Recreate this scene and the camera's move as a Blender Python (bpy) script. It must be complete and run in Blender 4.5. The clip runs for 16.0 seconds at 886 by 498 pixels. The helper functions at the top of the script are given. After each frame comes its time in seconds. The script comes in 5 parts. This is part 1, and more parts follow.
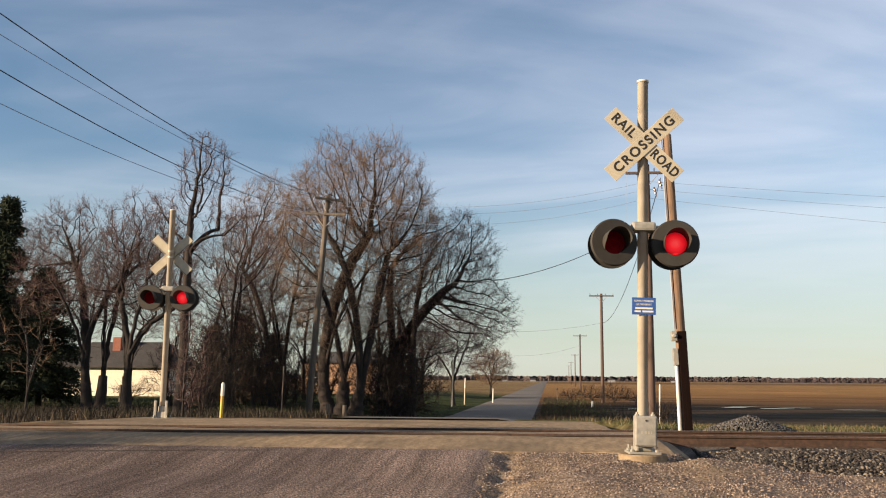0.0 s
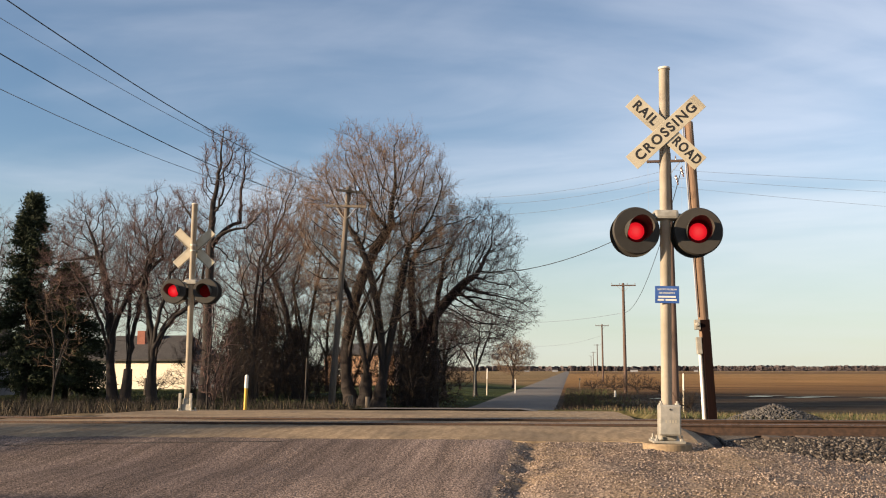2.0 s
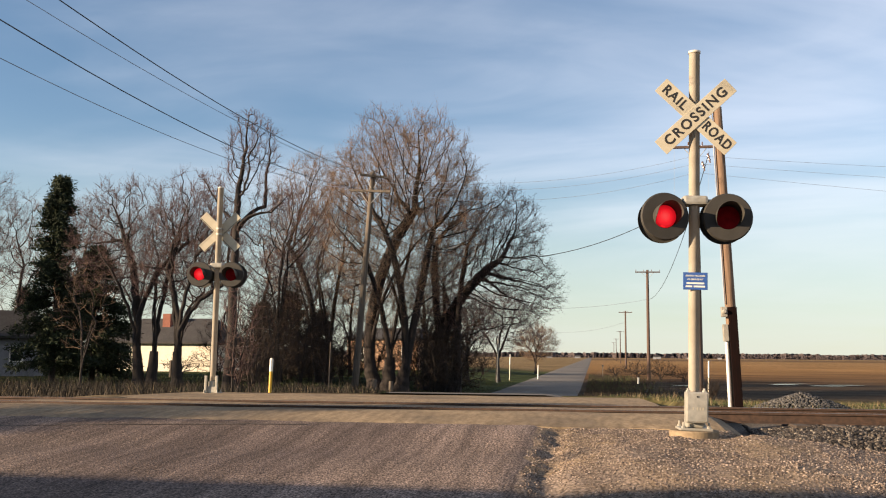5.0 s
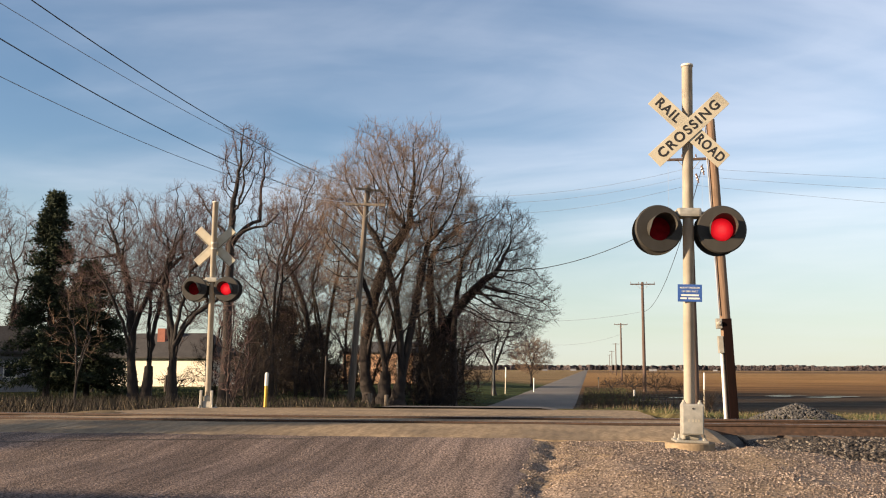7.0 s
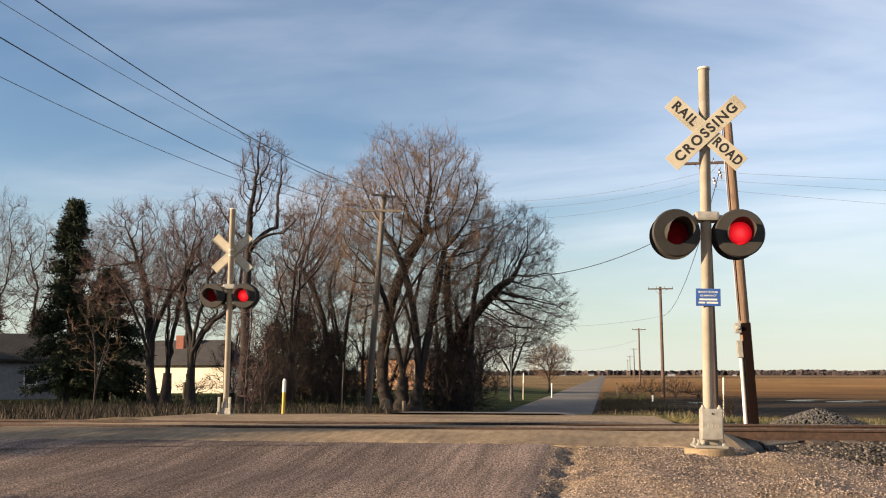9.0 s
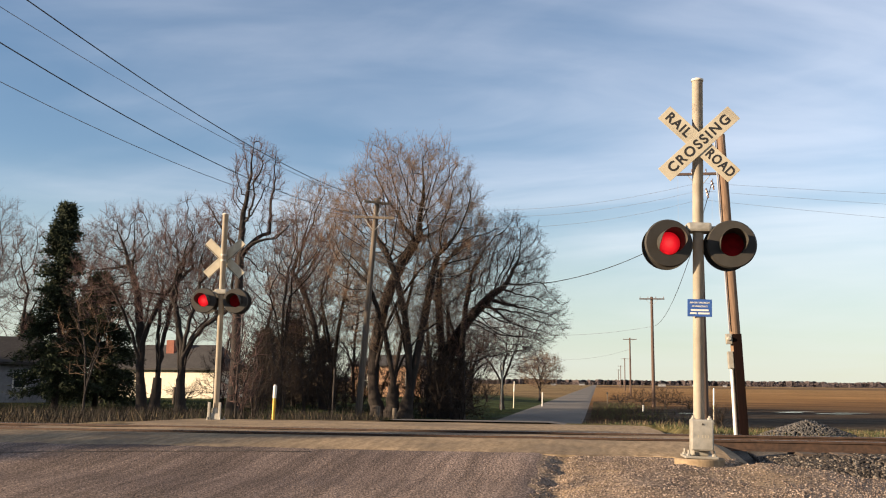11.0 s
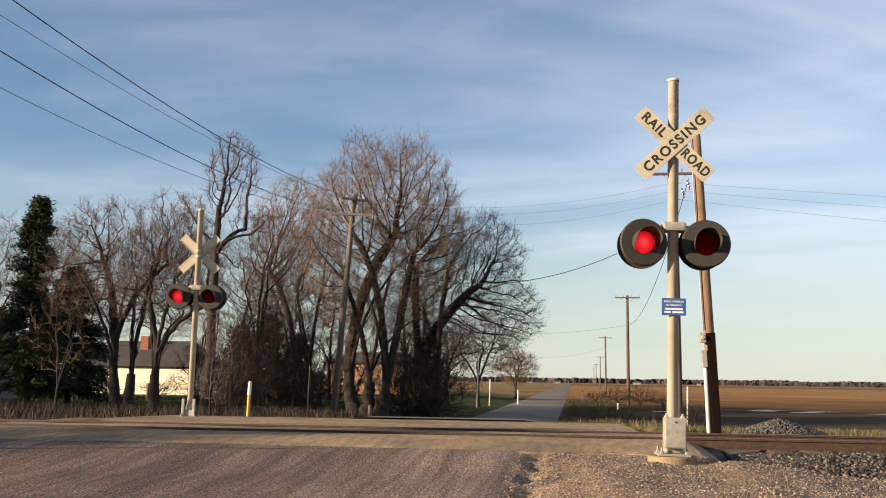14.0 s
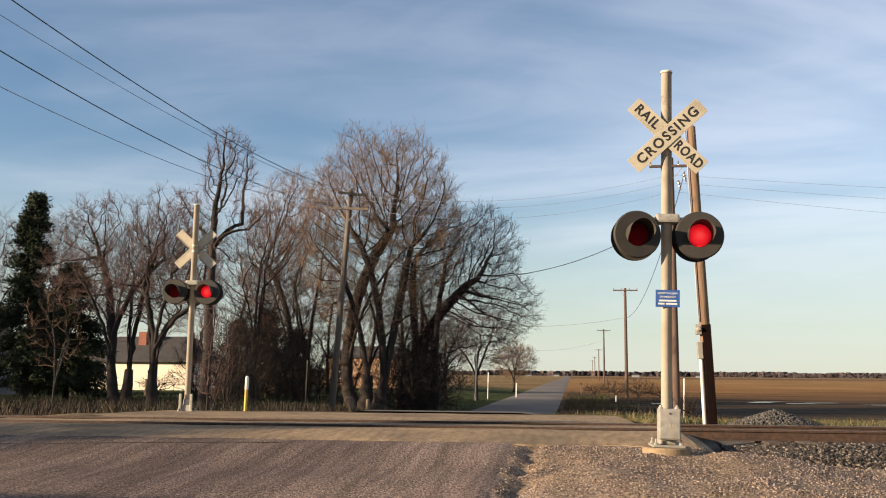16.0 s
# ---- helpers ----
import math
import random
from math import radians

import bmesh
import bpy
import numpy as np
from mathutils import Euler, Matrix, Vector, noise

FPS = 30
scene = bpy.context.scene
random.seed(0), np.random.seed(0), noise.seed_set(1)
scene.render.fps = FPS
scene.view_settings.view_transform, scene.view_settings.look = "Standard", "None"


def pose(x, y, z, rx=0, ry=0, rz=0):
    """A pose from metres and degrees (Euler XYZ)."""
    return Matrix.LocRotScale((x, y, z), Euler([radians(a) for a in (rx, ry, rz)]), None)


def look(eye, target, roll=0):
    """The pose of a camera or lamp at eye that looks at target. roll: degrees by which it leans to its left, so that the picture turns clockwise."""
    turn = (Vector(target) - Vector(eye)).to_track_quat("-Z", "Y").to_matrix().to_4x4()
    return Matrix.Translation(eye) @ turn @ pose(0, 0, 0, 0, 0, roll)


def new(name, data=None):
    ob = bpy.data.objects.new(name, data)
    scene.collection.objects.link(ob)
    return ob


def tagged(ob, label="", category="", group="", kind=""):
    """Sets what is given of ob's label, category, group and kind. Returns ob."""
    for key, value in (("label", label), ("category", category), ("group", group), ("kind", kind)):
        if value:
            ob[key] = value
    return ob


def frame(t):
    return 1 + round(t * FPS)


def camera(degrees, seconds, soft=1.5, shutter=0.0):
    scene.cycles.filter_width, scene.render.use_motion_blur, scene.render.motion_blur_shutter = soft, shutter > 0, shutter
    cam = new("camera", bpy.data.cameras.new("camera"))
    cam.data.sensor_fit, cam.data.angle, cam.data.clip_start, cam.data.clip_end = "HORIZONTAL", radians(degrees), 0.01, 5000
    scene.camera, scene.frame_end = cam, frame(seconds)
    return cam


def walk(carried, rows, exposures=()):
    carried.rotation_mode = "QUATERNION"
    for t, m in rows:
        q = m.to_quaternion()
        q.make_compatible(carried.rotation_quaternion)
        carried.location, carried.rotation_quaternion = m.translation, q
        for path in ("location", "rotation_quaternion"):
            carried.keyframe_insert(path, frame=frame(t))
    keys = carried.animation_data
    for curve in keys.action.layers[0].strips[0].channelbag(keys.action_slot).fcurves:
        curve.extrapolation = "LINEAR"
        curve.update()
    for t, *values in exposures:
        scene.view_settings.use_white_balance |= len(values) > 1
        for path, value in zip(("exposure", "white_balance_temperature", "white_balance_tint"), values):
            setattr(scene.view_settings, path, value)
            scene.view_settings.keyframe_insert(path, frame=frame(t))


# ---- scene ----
import collections
import itertools

EYE = 2.1                       # camera height over the far fields
ROWS = (
    (0.0, 0.000, 0.000, 0.000, 6.30, 7.85, -0.40),
    (0.5, 0.007, -0.005, -0.011, 6.63, 8.06, -0.11),
    (1.0, 0.001, 0.003, -0.007, 6.89, 7.78, 0.32),
    (1.5, -0.006, 0.014, -0.012, 7.23, 7.60, 0.03),
    (2.0, -0.010, 0.018, -0.008, 7.63, 7.31, 0.02),
    (2.5, -0.019, 0.020, -0.010, 8.94, 7.58, -0.78),
    (3.0, -0.026, 0.032, -0.017, 8.95, 7.23, -0.62),
    (3.5, -0.041, 0.034, -0.012, 8.79, 6.37, -0.26),
    (6.0, -0.061, 0.052, -0.015, 9.03, 6.65, -0.69),
    (6.5, -0.054, 0.044, -0.015, 8.64, 7.23, -0.56),
    (7.0, -0.055, 0.029, -0.014, 8.71, 7.22, -0.18),
    (7.5, -0.046, 0.035, -0.017, 9.22, 7.33, -0.05),
    (8.0, -0.054, 0.037, -0.013, 9.30, 7.37, 0.00),
    (8.5, -0.051, 0.043, -0.014, 9.78, 7.33, -0.07),
    (9.0, -0.053, 0.045, -0.016, 9.77, 7.57, 0.03),
    (11.5, -0.062, 0.029, -0.016, 9.10, 8.03, -0.70),
    (12.0, -0.065, 0.032, -0.016, 9.00, 7.86, -0.61),
    (12.5, -0.056, 0.027, -0.020, 8.68, 7.83, -0.28),
    (13.0, -0.052, 0.038, -0.017, 8.31, 7.89, -0.23),
    (13.5, -0.048, 0.046, -0.018, 8.08, 7.90, -0.42),
    (14.0, -0.047, 0.033, -0.018, 7.77, 7.90, -0.83),
    (14.5, -0.056, 0.029, -0.018, 7.59, 7.72, -1.13),
    (15.0, -0.057, 0.013, -0.023, 7.58, 7.57, -0.89),
    (15.5, -0.024, 0.026, -0.021, 7.65, 7.47, -0.54),
    (16.0, 0.009, 0.026, -0.028, 7.71, 7.53, -0.46),
)
cam = camera(50.4, 16.0, soft=1.1)
walk(cam, [(t, pose(x, y, EYE + z, 90 + p, r, a)) for t, x, y, z, a, p, r in ROWS],
     exposures=[(0.0, 1.44, 6500, 13), (3.0, 1.58, 6500, 13), (7.5, 1.63, 6500, 13), (9.0, 1.63, 6500, 13), (12.5, 1.58, 6500, 13), (16.0, 1.53, 6500, 13)])

# ---- light ----
SUN_AZ, SUN_EL = radians(62), radians(13)     # azimuth from straight behind towards the left
sun_way = Vector((-math.sin(SUN_AZ) * math.cos(SUN_EL), -math.cos(SUN_AZ) * math.cos(SUN_EL), math.sin(SUN_EL)))
sun = new("sun", bpy.data.lights.new("sun", "SUN"))
sun.data.energy, sun.data.angle, sun.data.color = 5.0, radians(0.6), (1.0, 0.77, 0.51)
sun.matrix_world = look(sun_way * 50, (0, 0, 0))

world = bpy.data.worlds.new("sky")
scene.world = world
world.use_nodes = True
wn, wl = world.node_tree.nodes, world.node_tree.links
wn.clear()
w_out, w_bg = wn.new("ShaderNodeOutputWorld"), wn.new("ShaderNodeBackground")
w_sky = wn.new("ShaderNodeTexSky")
w_sky.sky_type, w_sky.sun_disc = "NISHITA", False
w_sky.sun_elevation, w_sky.sun_rotation = SUN_EL, math.atan2(sun_way.x, sun_way.y)
w_sky.air_density, w_sky.dust_density, w_sky.ozone_density = 1.0, 0.1, 2.4
w_bg.inputs["Strength"].default_value = 0.0525
# thin cirrus: streaks laid out on a flat sheet high above
w_tc, w_sep = wn.new("ShaderNodeTexCoord"), wn.new("ShaderNodeSeparateXYZ")
wl.new(w_tc.outputs["Generated"], w_sep.inputs[0])


def wmath(op, a, b=None):
    n = wn.new("ShaderNodeMath")
    n.operation = op
    for i, v in enumerate((a, b)):
        if v is None:
            continue
        if isinstance(v, (int, float)):
            n.inputs[i].default_value = v
        else:
            wl.new(v, n.inputs[i])
    return n.outputs[0]


w_h = wmath("ADD", wmath("MAXIMUM", w_sep.outputs["Z"], 0.0), 0.18)
w_comb = wn.new("ShaderNodeCombineXYZ")
wl.new(wmath("DIVIDE", w_sep.outputs["X"], w_h), w_comb.inputs["X"])
wl.new(wmath("DIVIDE", w_sep.outputs["Y"], w_h), w_comb.inputs["Y"])
w_map = wn.new("ShaderNodeMapping")
w_map.inputs["Rotation"].default_value = (0, 0, radians(24))
w_map.inputs["Scale"].default_value = (0.42, 0.80, 1)
w_map.inputs["Location"].default_value = (0.9, 0.35, 0)
wl.new(w_comb.outputs[0], w_map.inputs[0])
w_n1, w_n2 = wn.new("ShaderNodeTexNoise"), wn.new("ShaderNodeTexNoise")
for n, s, d in ((w_n1, 1.0, 7), (w_n2, 4.5, 9)):
    n.inputs["Scale"].default_value, n.inputs["Detail"].default_value, n.inputs["Distortion"].default_value = s, d, 0.7
    wl.new(w_map.outputs[0], n.inputs["Vector"])
w_sum = wmath("ADD", wmath("MULTIPLY", w_n1.outputs[0], 0.86), wmath("MULTIPLY", w_n2.outputs[0], 0.14))
w_sum = wmath("ADD", w_sum, wmath("MULTIPLY", w_sep.outputs["X"], 0.24))
w_ramp = wn.new("ShaderNodeValToRGB")
w_ramp.color_ramp.elements[0].position, w_ramp.color_ramp.elements[1].position = 0.37, 0.72
w_ramp.color_ramp.interpolation = "EASE"
w_ramp.color_ramp.elements[1].color = (0.72, 0.72, 0.72, 1)
wl.new(w_sum, w_ramp.inputs[0])
w_mix = wn.new("ShaderNodeMixRGB")
w_mix.inputs[2].default_value = (7.1, 7.35, 7.9, 1)
w_fade = wn.new("ShaderNodeMapRange")
w_fade.interpolation_type = "SMOOTHSTEP"
w_fade.inputs["From Min"].default_value, w_fade.inputs["From Max"].default_value = -0.02, 0.22
w_fade.inputs["To Min"].default_value = 0.42
wl.new(w_sep.outputs["Z"], w_fade.inputs["Value"])
wl.new(wmath("MULTIPLY", w_ramp.outputs[0], w_fade.outputs[0]), w_mix.inputs[0])
wl.new(w_sky.outputs[0], w_mix.inputs[1])
w_low = wn.new("ShaderNodeMapRange")
w_low.interpolation_type = "SMOOTHSTEP"
w_low.inputs["From Min"].default_value, w_low.inputs["From Max"].default_value = 0.0, 0.24
w_low.inputs["To Min"].default_value, w_low.inputs["To Max"].default_value = 0.72, 0.0
wl.new(w_sep.outputs["Z"], w_low.inputs["Value"])
w_haze = wn.new("ShaderNodeMixRGB")
w_haze.inputs[2].default_value = (4.25, 4.75, 4.2, 1)
wl.new(w_low.outputs[0], w_haze.inputs[0])
wl.new(w_mix.outputs[0], w_haze.inputs[1])
wl.new(w_haze.outputs[0], w_bg.inputs["Color"])
wl.new(w_bg.outputs[0], w_out.inputs[0])


# ---- materials ----
def mat(name, dark, light, scale=6.0, rough=0.8, bump=0.2, metal=0.0, big=0.5, tint=None, tint_amount=0.5,
        stretch=(1, 1, 1), depth=0.02, lo=0.3, hi=0.7, space="Object", per_piece=0.0, spec=0.5):
    """Two colours mixed by a fine noise, a third by a coarse one, with relief."""
    m = bpy.data.materials.new(name)
    m.use_nodes = True
    n, l = m.node_tree.nodes, m.node_tree.links
    b = n["Principled BSDF"]
    tc, mp = n.new("ShaderNodeTexCoord"), n.new("ShaderNodeMapping")
    mp.inputs["Scale"].default_value = stretch
    if space == "World":
        geo = n.new("ShaderNodeNewGeometry")
        l.new(geo.outputs["Position"], mp.inputs[0])
    else:
        l.new(tc.outputs["Object"], mp.inputs[0])
    fine, coarse = n.new("ShaderNodeTexNoise"), n.new("ShaderNodeTexNoise")
    for t, s, d in ((fine, scale, 6), (coarse, big, 4)):
        t.inputs["Scale"].default_value, t.inputs["Detail"].default_value = s, d
        l.new(mp.outputs[0], t.inputs["Vector"])
    ramp = n.new("ShaderNodeValToRGB")
    e = ramp.color_ramp.elements
    e[0].position, e[1].position, e[0].color, e[1].color = lo, hi, (*dark, 1), (*light, 1)
    l.new(fine.outputs[0], ramp.inputs[0])
    out = ramp.outputs[0]
    r2 = n.new("ShaderNodeValToRGB")
    r2.color_ramp.elements[0].position, r2.color_ramp.elements[1].position = 0.42, 0.66
    r2.color_ramp.elements[1].color = (tint_amount,) * 3 + (1,)
    l.new(coarse.outputs[0], r2.inputs[0])
    mix = n.new("ShaderNodeMixRGB")
    mix.inputs[2].default_value = (*(tint or tuple(0.6 * c for c in dark)), 1)
    l.new(r2.outputs[0], mix.inputs[0])
    l.new(out, mix.inputs[1])
    out = mix.outputs[0]
    if per_piece:
        info, hsv = n.new("ShaderNodeObjectInfo"), n.new("ShaderNodeHueSaturation")
        mr = n.new("ShaderNodeMapRange")
        mr.inputs["To Min"].default_value, mr.inputs["To Max"].default_value = 1 - per_piece, 1 + per_piece
        l.new(info.outputs["Random"], mr.inputs["Value"])
        l.new(mr.outputs[0], hsv.inputs["Value"])
        l.new(out, hsv.inputs["Color"])
        out = hsv.outputs[0]
    l.new(out, b.inputs["Base Color"])
    b.inputs["Roughness"].default_value, b.inputs["Metallic"].default_value = rough, metal
    b.inputs["Specular IOR Level"].default_value = spec
    if bump:
        bp = n.new("ShaderNodeBump")
        bp.inputs["Strength"].default_value, bp.inputs["Distance"].default_value = bump, depth
        l.new(fine.outputs[0], bp.inputs["Height"])
        l.new(bp.outputs[0], b.inputs["Normal"])
    return m


def island_mat(name, colours, rough=0.85, scale=20.0, spec=0.3):
    """Loose bits of many shades, one shade to each bit."""
    m = bpy.data.materials.new(name)
    m.use_nodes = True
    n, l = m.node_tree.nodes, m.node_tree.links
    b = n["Principled BSDF"]
    geo, ramp, tex, mul = n.new("ShaderNodeNewGeometry"), n.new("ShaderNodeValToRGB"), n.new("ShaderNodeTexNoise"), n.new("ShaderNodeMixRGB")
    e = ramp.color_ramp.elements
    for i, c in enumerate(colours):
        k = e[i] if i < 2 else e.new(0.5)
        k.color = (*c, 1)
    for i, k in enumerate(e):
        k.position = i / (len(colours) - 1)
    for i, c in enumerate(colours):
        e[i].color = (*c, 1)
    tex.inputs["Scale"].default_value = scale
    l.new(geo.outputs["Random Per Island"], ramp.inputs[0])
    mul.blend_type = "MULTIPLY"
    mul.inputs[0].default_value = 0.5
    l.new(ramp.outputs[0], mul.inputs[1])
    l.new(tex.outputs[0], mul.inputs[2])
    l.new(mul.outputs[0], b.inputs["Base Color"])
    b.inputs["Roughness"].default_value, b.inputs["Specular IOR Level"].default_value = rough, spec
    return m


def glow(name, colour, strength):
    m = bpy.data.materials.new(name)
    m.use_nodes = True
    b = m.node_tree.nodes["Principled BSDF"]
    b.inputs["Base Color"].default_value = (*colour, 1)
    b.inputs["Emission Color"].default_value, b.inputs["Emission Strength"].default_value = (*colour, 1), strength
    return m


ASPHALT = mat("chip_seal_asphalt", (0.057, 0.043, 0.037), (0.333, 0.250, 0.202), 46, 0.92, 0.9, big=0.24, tint=(0.069, 0.053, 0.049), tint_amount=0.72, depth=0.02, lo=0.36, hi=0.66, space="World", spec=0.12)


def streaks(m, sx, sy, low, high):
    """Long faint wear marks along the road."""
    n, l = m.node_tree.nodes, m.node_tree.links
    sock = n["Principled BSDF"].inputs["Base Color"]
    src = sock.links[0].from_socket
    geo, mp, tex, mr, mix = n.new("ShaderNodeNewGeometry"), n.new("ShaderNodeMapping"), n.new("ShaderNodeTexNoise"), n.new("ShaderNodeMapRange"), n.new("ShaderNodeMixRGB")
    mp.inputs["Scale"].default_value, mp.inputs["Rotation"].default_value = (sx, sy, 1), (0, 0, radians(-4))
    l.new(geo.outputs["Position"], mp.inputs[0])
    l.new(mp.outputs[0], tex.inputs["Vector"])
    tex.inputs["Scale"].default_value, tex.inputs["Detail"].default_value = 1.0, 5
    mr.inputs["From Min"].default_value, mr.inputs["From Max"].default_value = 0.36, 0.64
    mr.inputs["To Min"].default_value, mr.inputs["To Max"].default_value = low, high
    l.new(tex.outputs[0], mr.inputs["Value"])
    mix.blend_type = "MULTIPLY"
    mix.inputs[0].default_value = 1.0
    l.new(src, mix.inputs[1])
    l.new(mr.outputs[0], mix.inputs[2])
    l.new(mix.outputs[0], sock)


streaks(ASPHALT, 1.3, 0.07, 0.66, 1.22)
streaks(ASPHALT, 40, 20, 0.50, 1.45)
streaks(ASPHALT, 9, 0.5, 0.80, 1.18)
FAR_ASPHALT = mat("road_asphalt", (0.100, 0.090, 0.078), (0.167, 0.149, 0.129), 20, 0.85, 0.2, big=0.12, tint=(0.067, 0.062, 0.061), space="World", spec=0.12)
CONCRETE = mat("worn_concrete", (0.182, 0.131, 0.081), (0.296, 0.223, 0.141), 18, 0.9, 0.3, big=0.7, tint=(0.103, 0.082, 0.060), tint_amount=0.6, space="World", spec=0.12)
GRAVEL_SOIL = mat("gravelly_soil", (0.085, 0.065, 0.053), (0.209, 0.166, 0.133), 30, 0.95, 0.6, big=0.9, tint=(0.230, 0.166, 0.101), tint_amount=0.6, space="World", spec=0.12)
streaks(GRAVEL_SOIL, 28, 16, 0.5, 1.4)
streaks(GRAVEL_SOIL, 3, 1.0, 0.75, 1.2)
streaks(CONCRETE, 8, 2.0, 0.8, 1.15)
BALLAST_BED = mat("ballast_bed", (0.030, 0.027, 0.024), (0.144, 0.126, 0.108), 26, 0.95, 0.8, big=0.8, space="World", spec=0.12)
STONES = island_mat("crushed_stone", ((0.013, 0.011, 0.010), (0.029, 0.024, 0.020), (0.048, 0.039, 0.033), (0.089, 0.073, 0.060), (0.242, 0.210, 0.173)))
DARK_STONES = island_mat("dark_ballast_stone", ((0.035, 0.035, 0.036), (0.077, 0.073, 0.070), (0.140, 0.130, 0.119)))
PEBBLES = island_mat("shoulder_gravel", ((0.062, 0.046, 0.040), (0.156, 0.116, 0.093), (0.239, 0.183, 0.146), (0.415, 0.336, 0.277)))
RUST = mat("rusty_rail_steel", (0.026, 0.015, 0.010), (0.075, 0.041, 0.025), 14, 0.8, 0.25, metal=0.25, big=2, tint=(0.038, 0.022, 0.015))
RAIL_TOP = mat("polished_rail_head", (0.22, 0.19, 0.17), (0.38, 0.34, 0.31), 20, 0.4, 0.05, metal=0.9, big=1)
TIE = mat("creosoted_tie_wood", (0.03, 0.022, 0.017), (0.09, 0.065, 0.05), 20, 0.9, 0.5, stretch=(0.2, 3, 3), per_piece=0.3)
SILVER = mat("aluminium_paint", (0.475, 0.429, 0.356), (0.554, 0.502, 0.422), 9, 0.5, 0.05, metal=0.05, big=1.6, tint=(0.297, 0.251, 0.185), tint_amount=0.45)
GALV = mat("galvanised_steel", (0.238, 0.231, 0.205), (0.363, 0.343, 0.297), 14, 0.55, 0.1, metal=0.35, big=3, tint=(0.198, 0.172, 0.132))
BLADE = mat("reflective_sign_white", (0.347, 0.310, 0.229), (0.409, 0.372, 0.285), 7, 0.55, 0.03, big=2.5, tint=(0.298, 0.254, 0.174), tint_amount=0.5)
BLADE_BACK = mat("sign_back_aluminium", (0.347, 0.310, 0.236), (0.434, 0.391, 0.310), 7, 0.5, 0.05, metal=0.3, big=2.0)
LETTER = mat("black_lettering", (0.005, 0.004, 0.004), (0.012, 0.011, 0.010), 12, 0.6, 0)
BLACK = mat("matt_black_paint", (0.016, 0.015, 0.013), (0.034, 0.031, 0.026), 9, 0.72, 0.1, big=2, tint=(0.045, 0.04, 0.03), tint_amount=0.5)
DISC_BLACK = mat("dusty_black_backplate", (0.012, 0.010, 0.007), (0.020, 0.017, 0.013), 10, 0.7, 0.1, big=3, tint=(0.023, 0.020, 0.015), tint_amount=0.5)
BLUE = mat("blue_sign_enamel", (0.014, 0.054, 0.216), (0.025, 0.079, 0.274), 8, 0.45, 0.0, big=3, tint=(0.036, 0.086, 0.238))
WHITE = mat("white_print", (0.560, 0.544, 0.496), (0.656, 0.640, 0.592), 8, 0.5, 0.0)
POLE_WOOD = mat("weathered_pole_wood", (0.081, 0.048, 0.029), (0.205, 0.133, 0.084), 10, 0.9, 0.5, stretch=(3, 3, 0.18), big=0.9, tint=(0.062, 0.037, 0.025), tint_amount=0.6)
GREY_WOOD = mat("grey_pole_wood", (0.053, 0.042, 0.032), (0.136, 0.112, 0.087), 10, 0.9, 0.5, stretch=(3, 3, 0.18), big=0.9)
FAR_WOOD = mat("dark_pole_wood", (0.052, 0.032, 0.025), (0.105, 0.066, 0.050), 8, 0.9, 0.3, stretch=(3, 3, 0.2))
WIRE = mat("wire", (0.02, 0.021, 0.024), (0.04, 0.042, 0.047), 5, 0.6, 0)
WIRE_PALE = mat("weathered_wire", (0.14, 0.16, 0.19), (0.22, 0.24, 0.28), 5, 0.6, 0)
PORCELAIN = mat("insulator_glaze", (0.10, 0.06, 0.045), (0.16, 0.10, 0.08), 5, 0.25, 0)
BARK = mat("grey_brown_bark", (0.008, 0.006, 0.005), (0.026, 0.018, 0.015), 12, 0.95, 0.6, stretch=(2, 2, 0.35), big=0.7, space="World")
TWIG = island_mat("bare_twigs", ((0.054, 0.032, 0.029), (0.090, 0.054, 0.048), (0.144, 0.087, 0.076)), scale=3)
TWIG_WARM = island_mat("tan_twigs_with_dry_leaves", ((0.091, 0.059, 0.040), (0.163, 0.107, 0.070), (0.241, 0.156, 0.098)), scale=3)
DRY_LEAF = island_mat("dry_brown_leaves", ((0.091, 0.049, 0.027), (0.154, 0.086, 0.047), (0.227, 0.134, 0.076)), scale=3)
NEEDLES = island_mat("spruce_needles", ((0.010, 0.018, 0.008), (0.018, 0.030, 0.012), (0.032, 0.044, 0.016)), scale=3)
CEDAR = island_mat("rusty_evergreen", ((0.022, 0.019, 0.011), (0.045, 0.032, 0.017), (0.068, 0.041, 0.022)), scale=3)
GRASS = island_mat("green_grass", ((0.025, 0.040, 0.011), (0.043, 0.061, 0.018), (0.086, 0.086, 0.032)), scale=4)
# dead weeds, their brown darkened to carry the tree shade
WEEDS = island_mat("shaded_dead_weeds", ((0.014, 0.010, 0.006), (0.027, 0.021, 0.014), (0.045, 0.033, 0.021)), scale=4)
DRY_GRASS = island_mat("dry_weeds", ((0.078, 0.055, 0.033), (0.143, 0.107, 0.058), (0.208, 0.163, 0.091)), scale=4)
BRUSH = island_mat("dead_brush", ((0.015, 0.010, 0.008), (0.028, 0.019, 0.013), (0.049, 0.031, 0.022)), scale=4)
HOUSE_WHITE = mat("cream_siding", (0.510, 0.459, 0.365), (0.595, 0.544, 0.451), 5, 0.75, 0.1, big=0.8, tint=(0.527, 0.468, 0.357), tint_amount=0.4)
# whitewash with the shed's deep shade put into the colour
HOUSE_GREY = mat("shade_darkened_whitewash", (0.156, 0.162, 0.180), (0.228, 0.234, 0.252), 5, 0.8, 0.1, big=0.8)
BRICK = mat("tan_brick", (0.231, 0.136, 0.085), (0.320, 0.211, 0.136), 9, 0.9, 0.2, big=0.9, tint=(0.231, 0.122, 0.075))
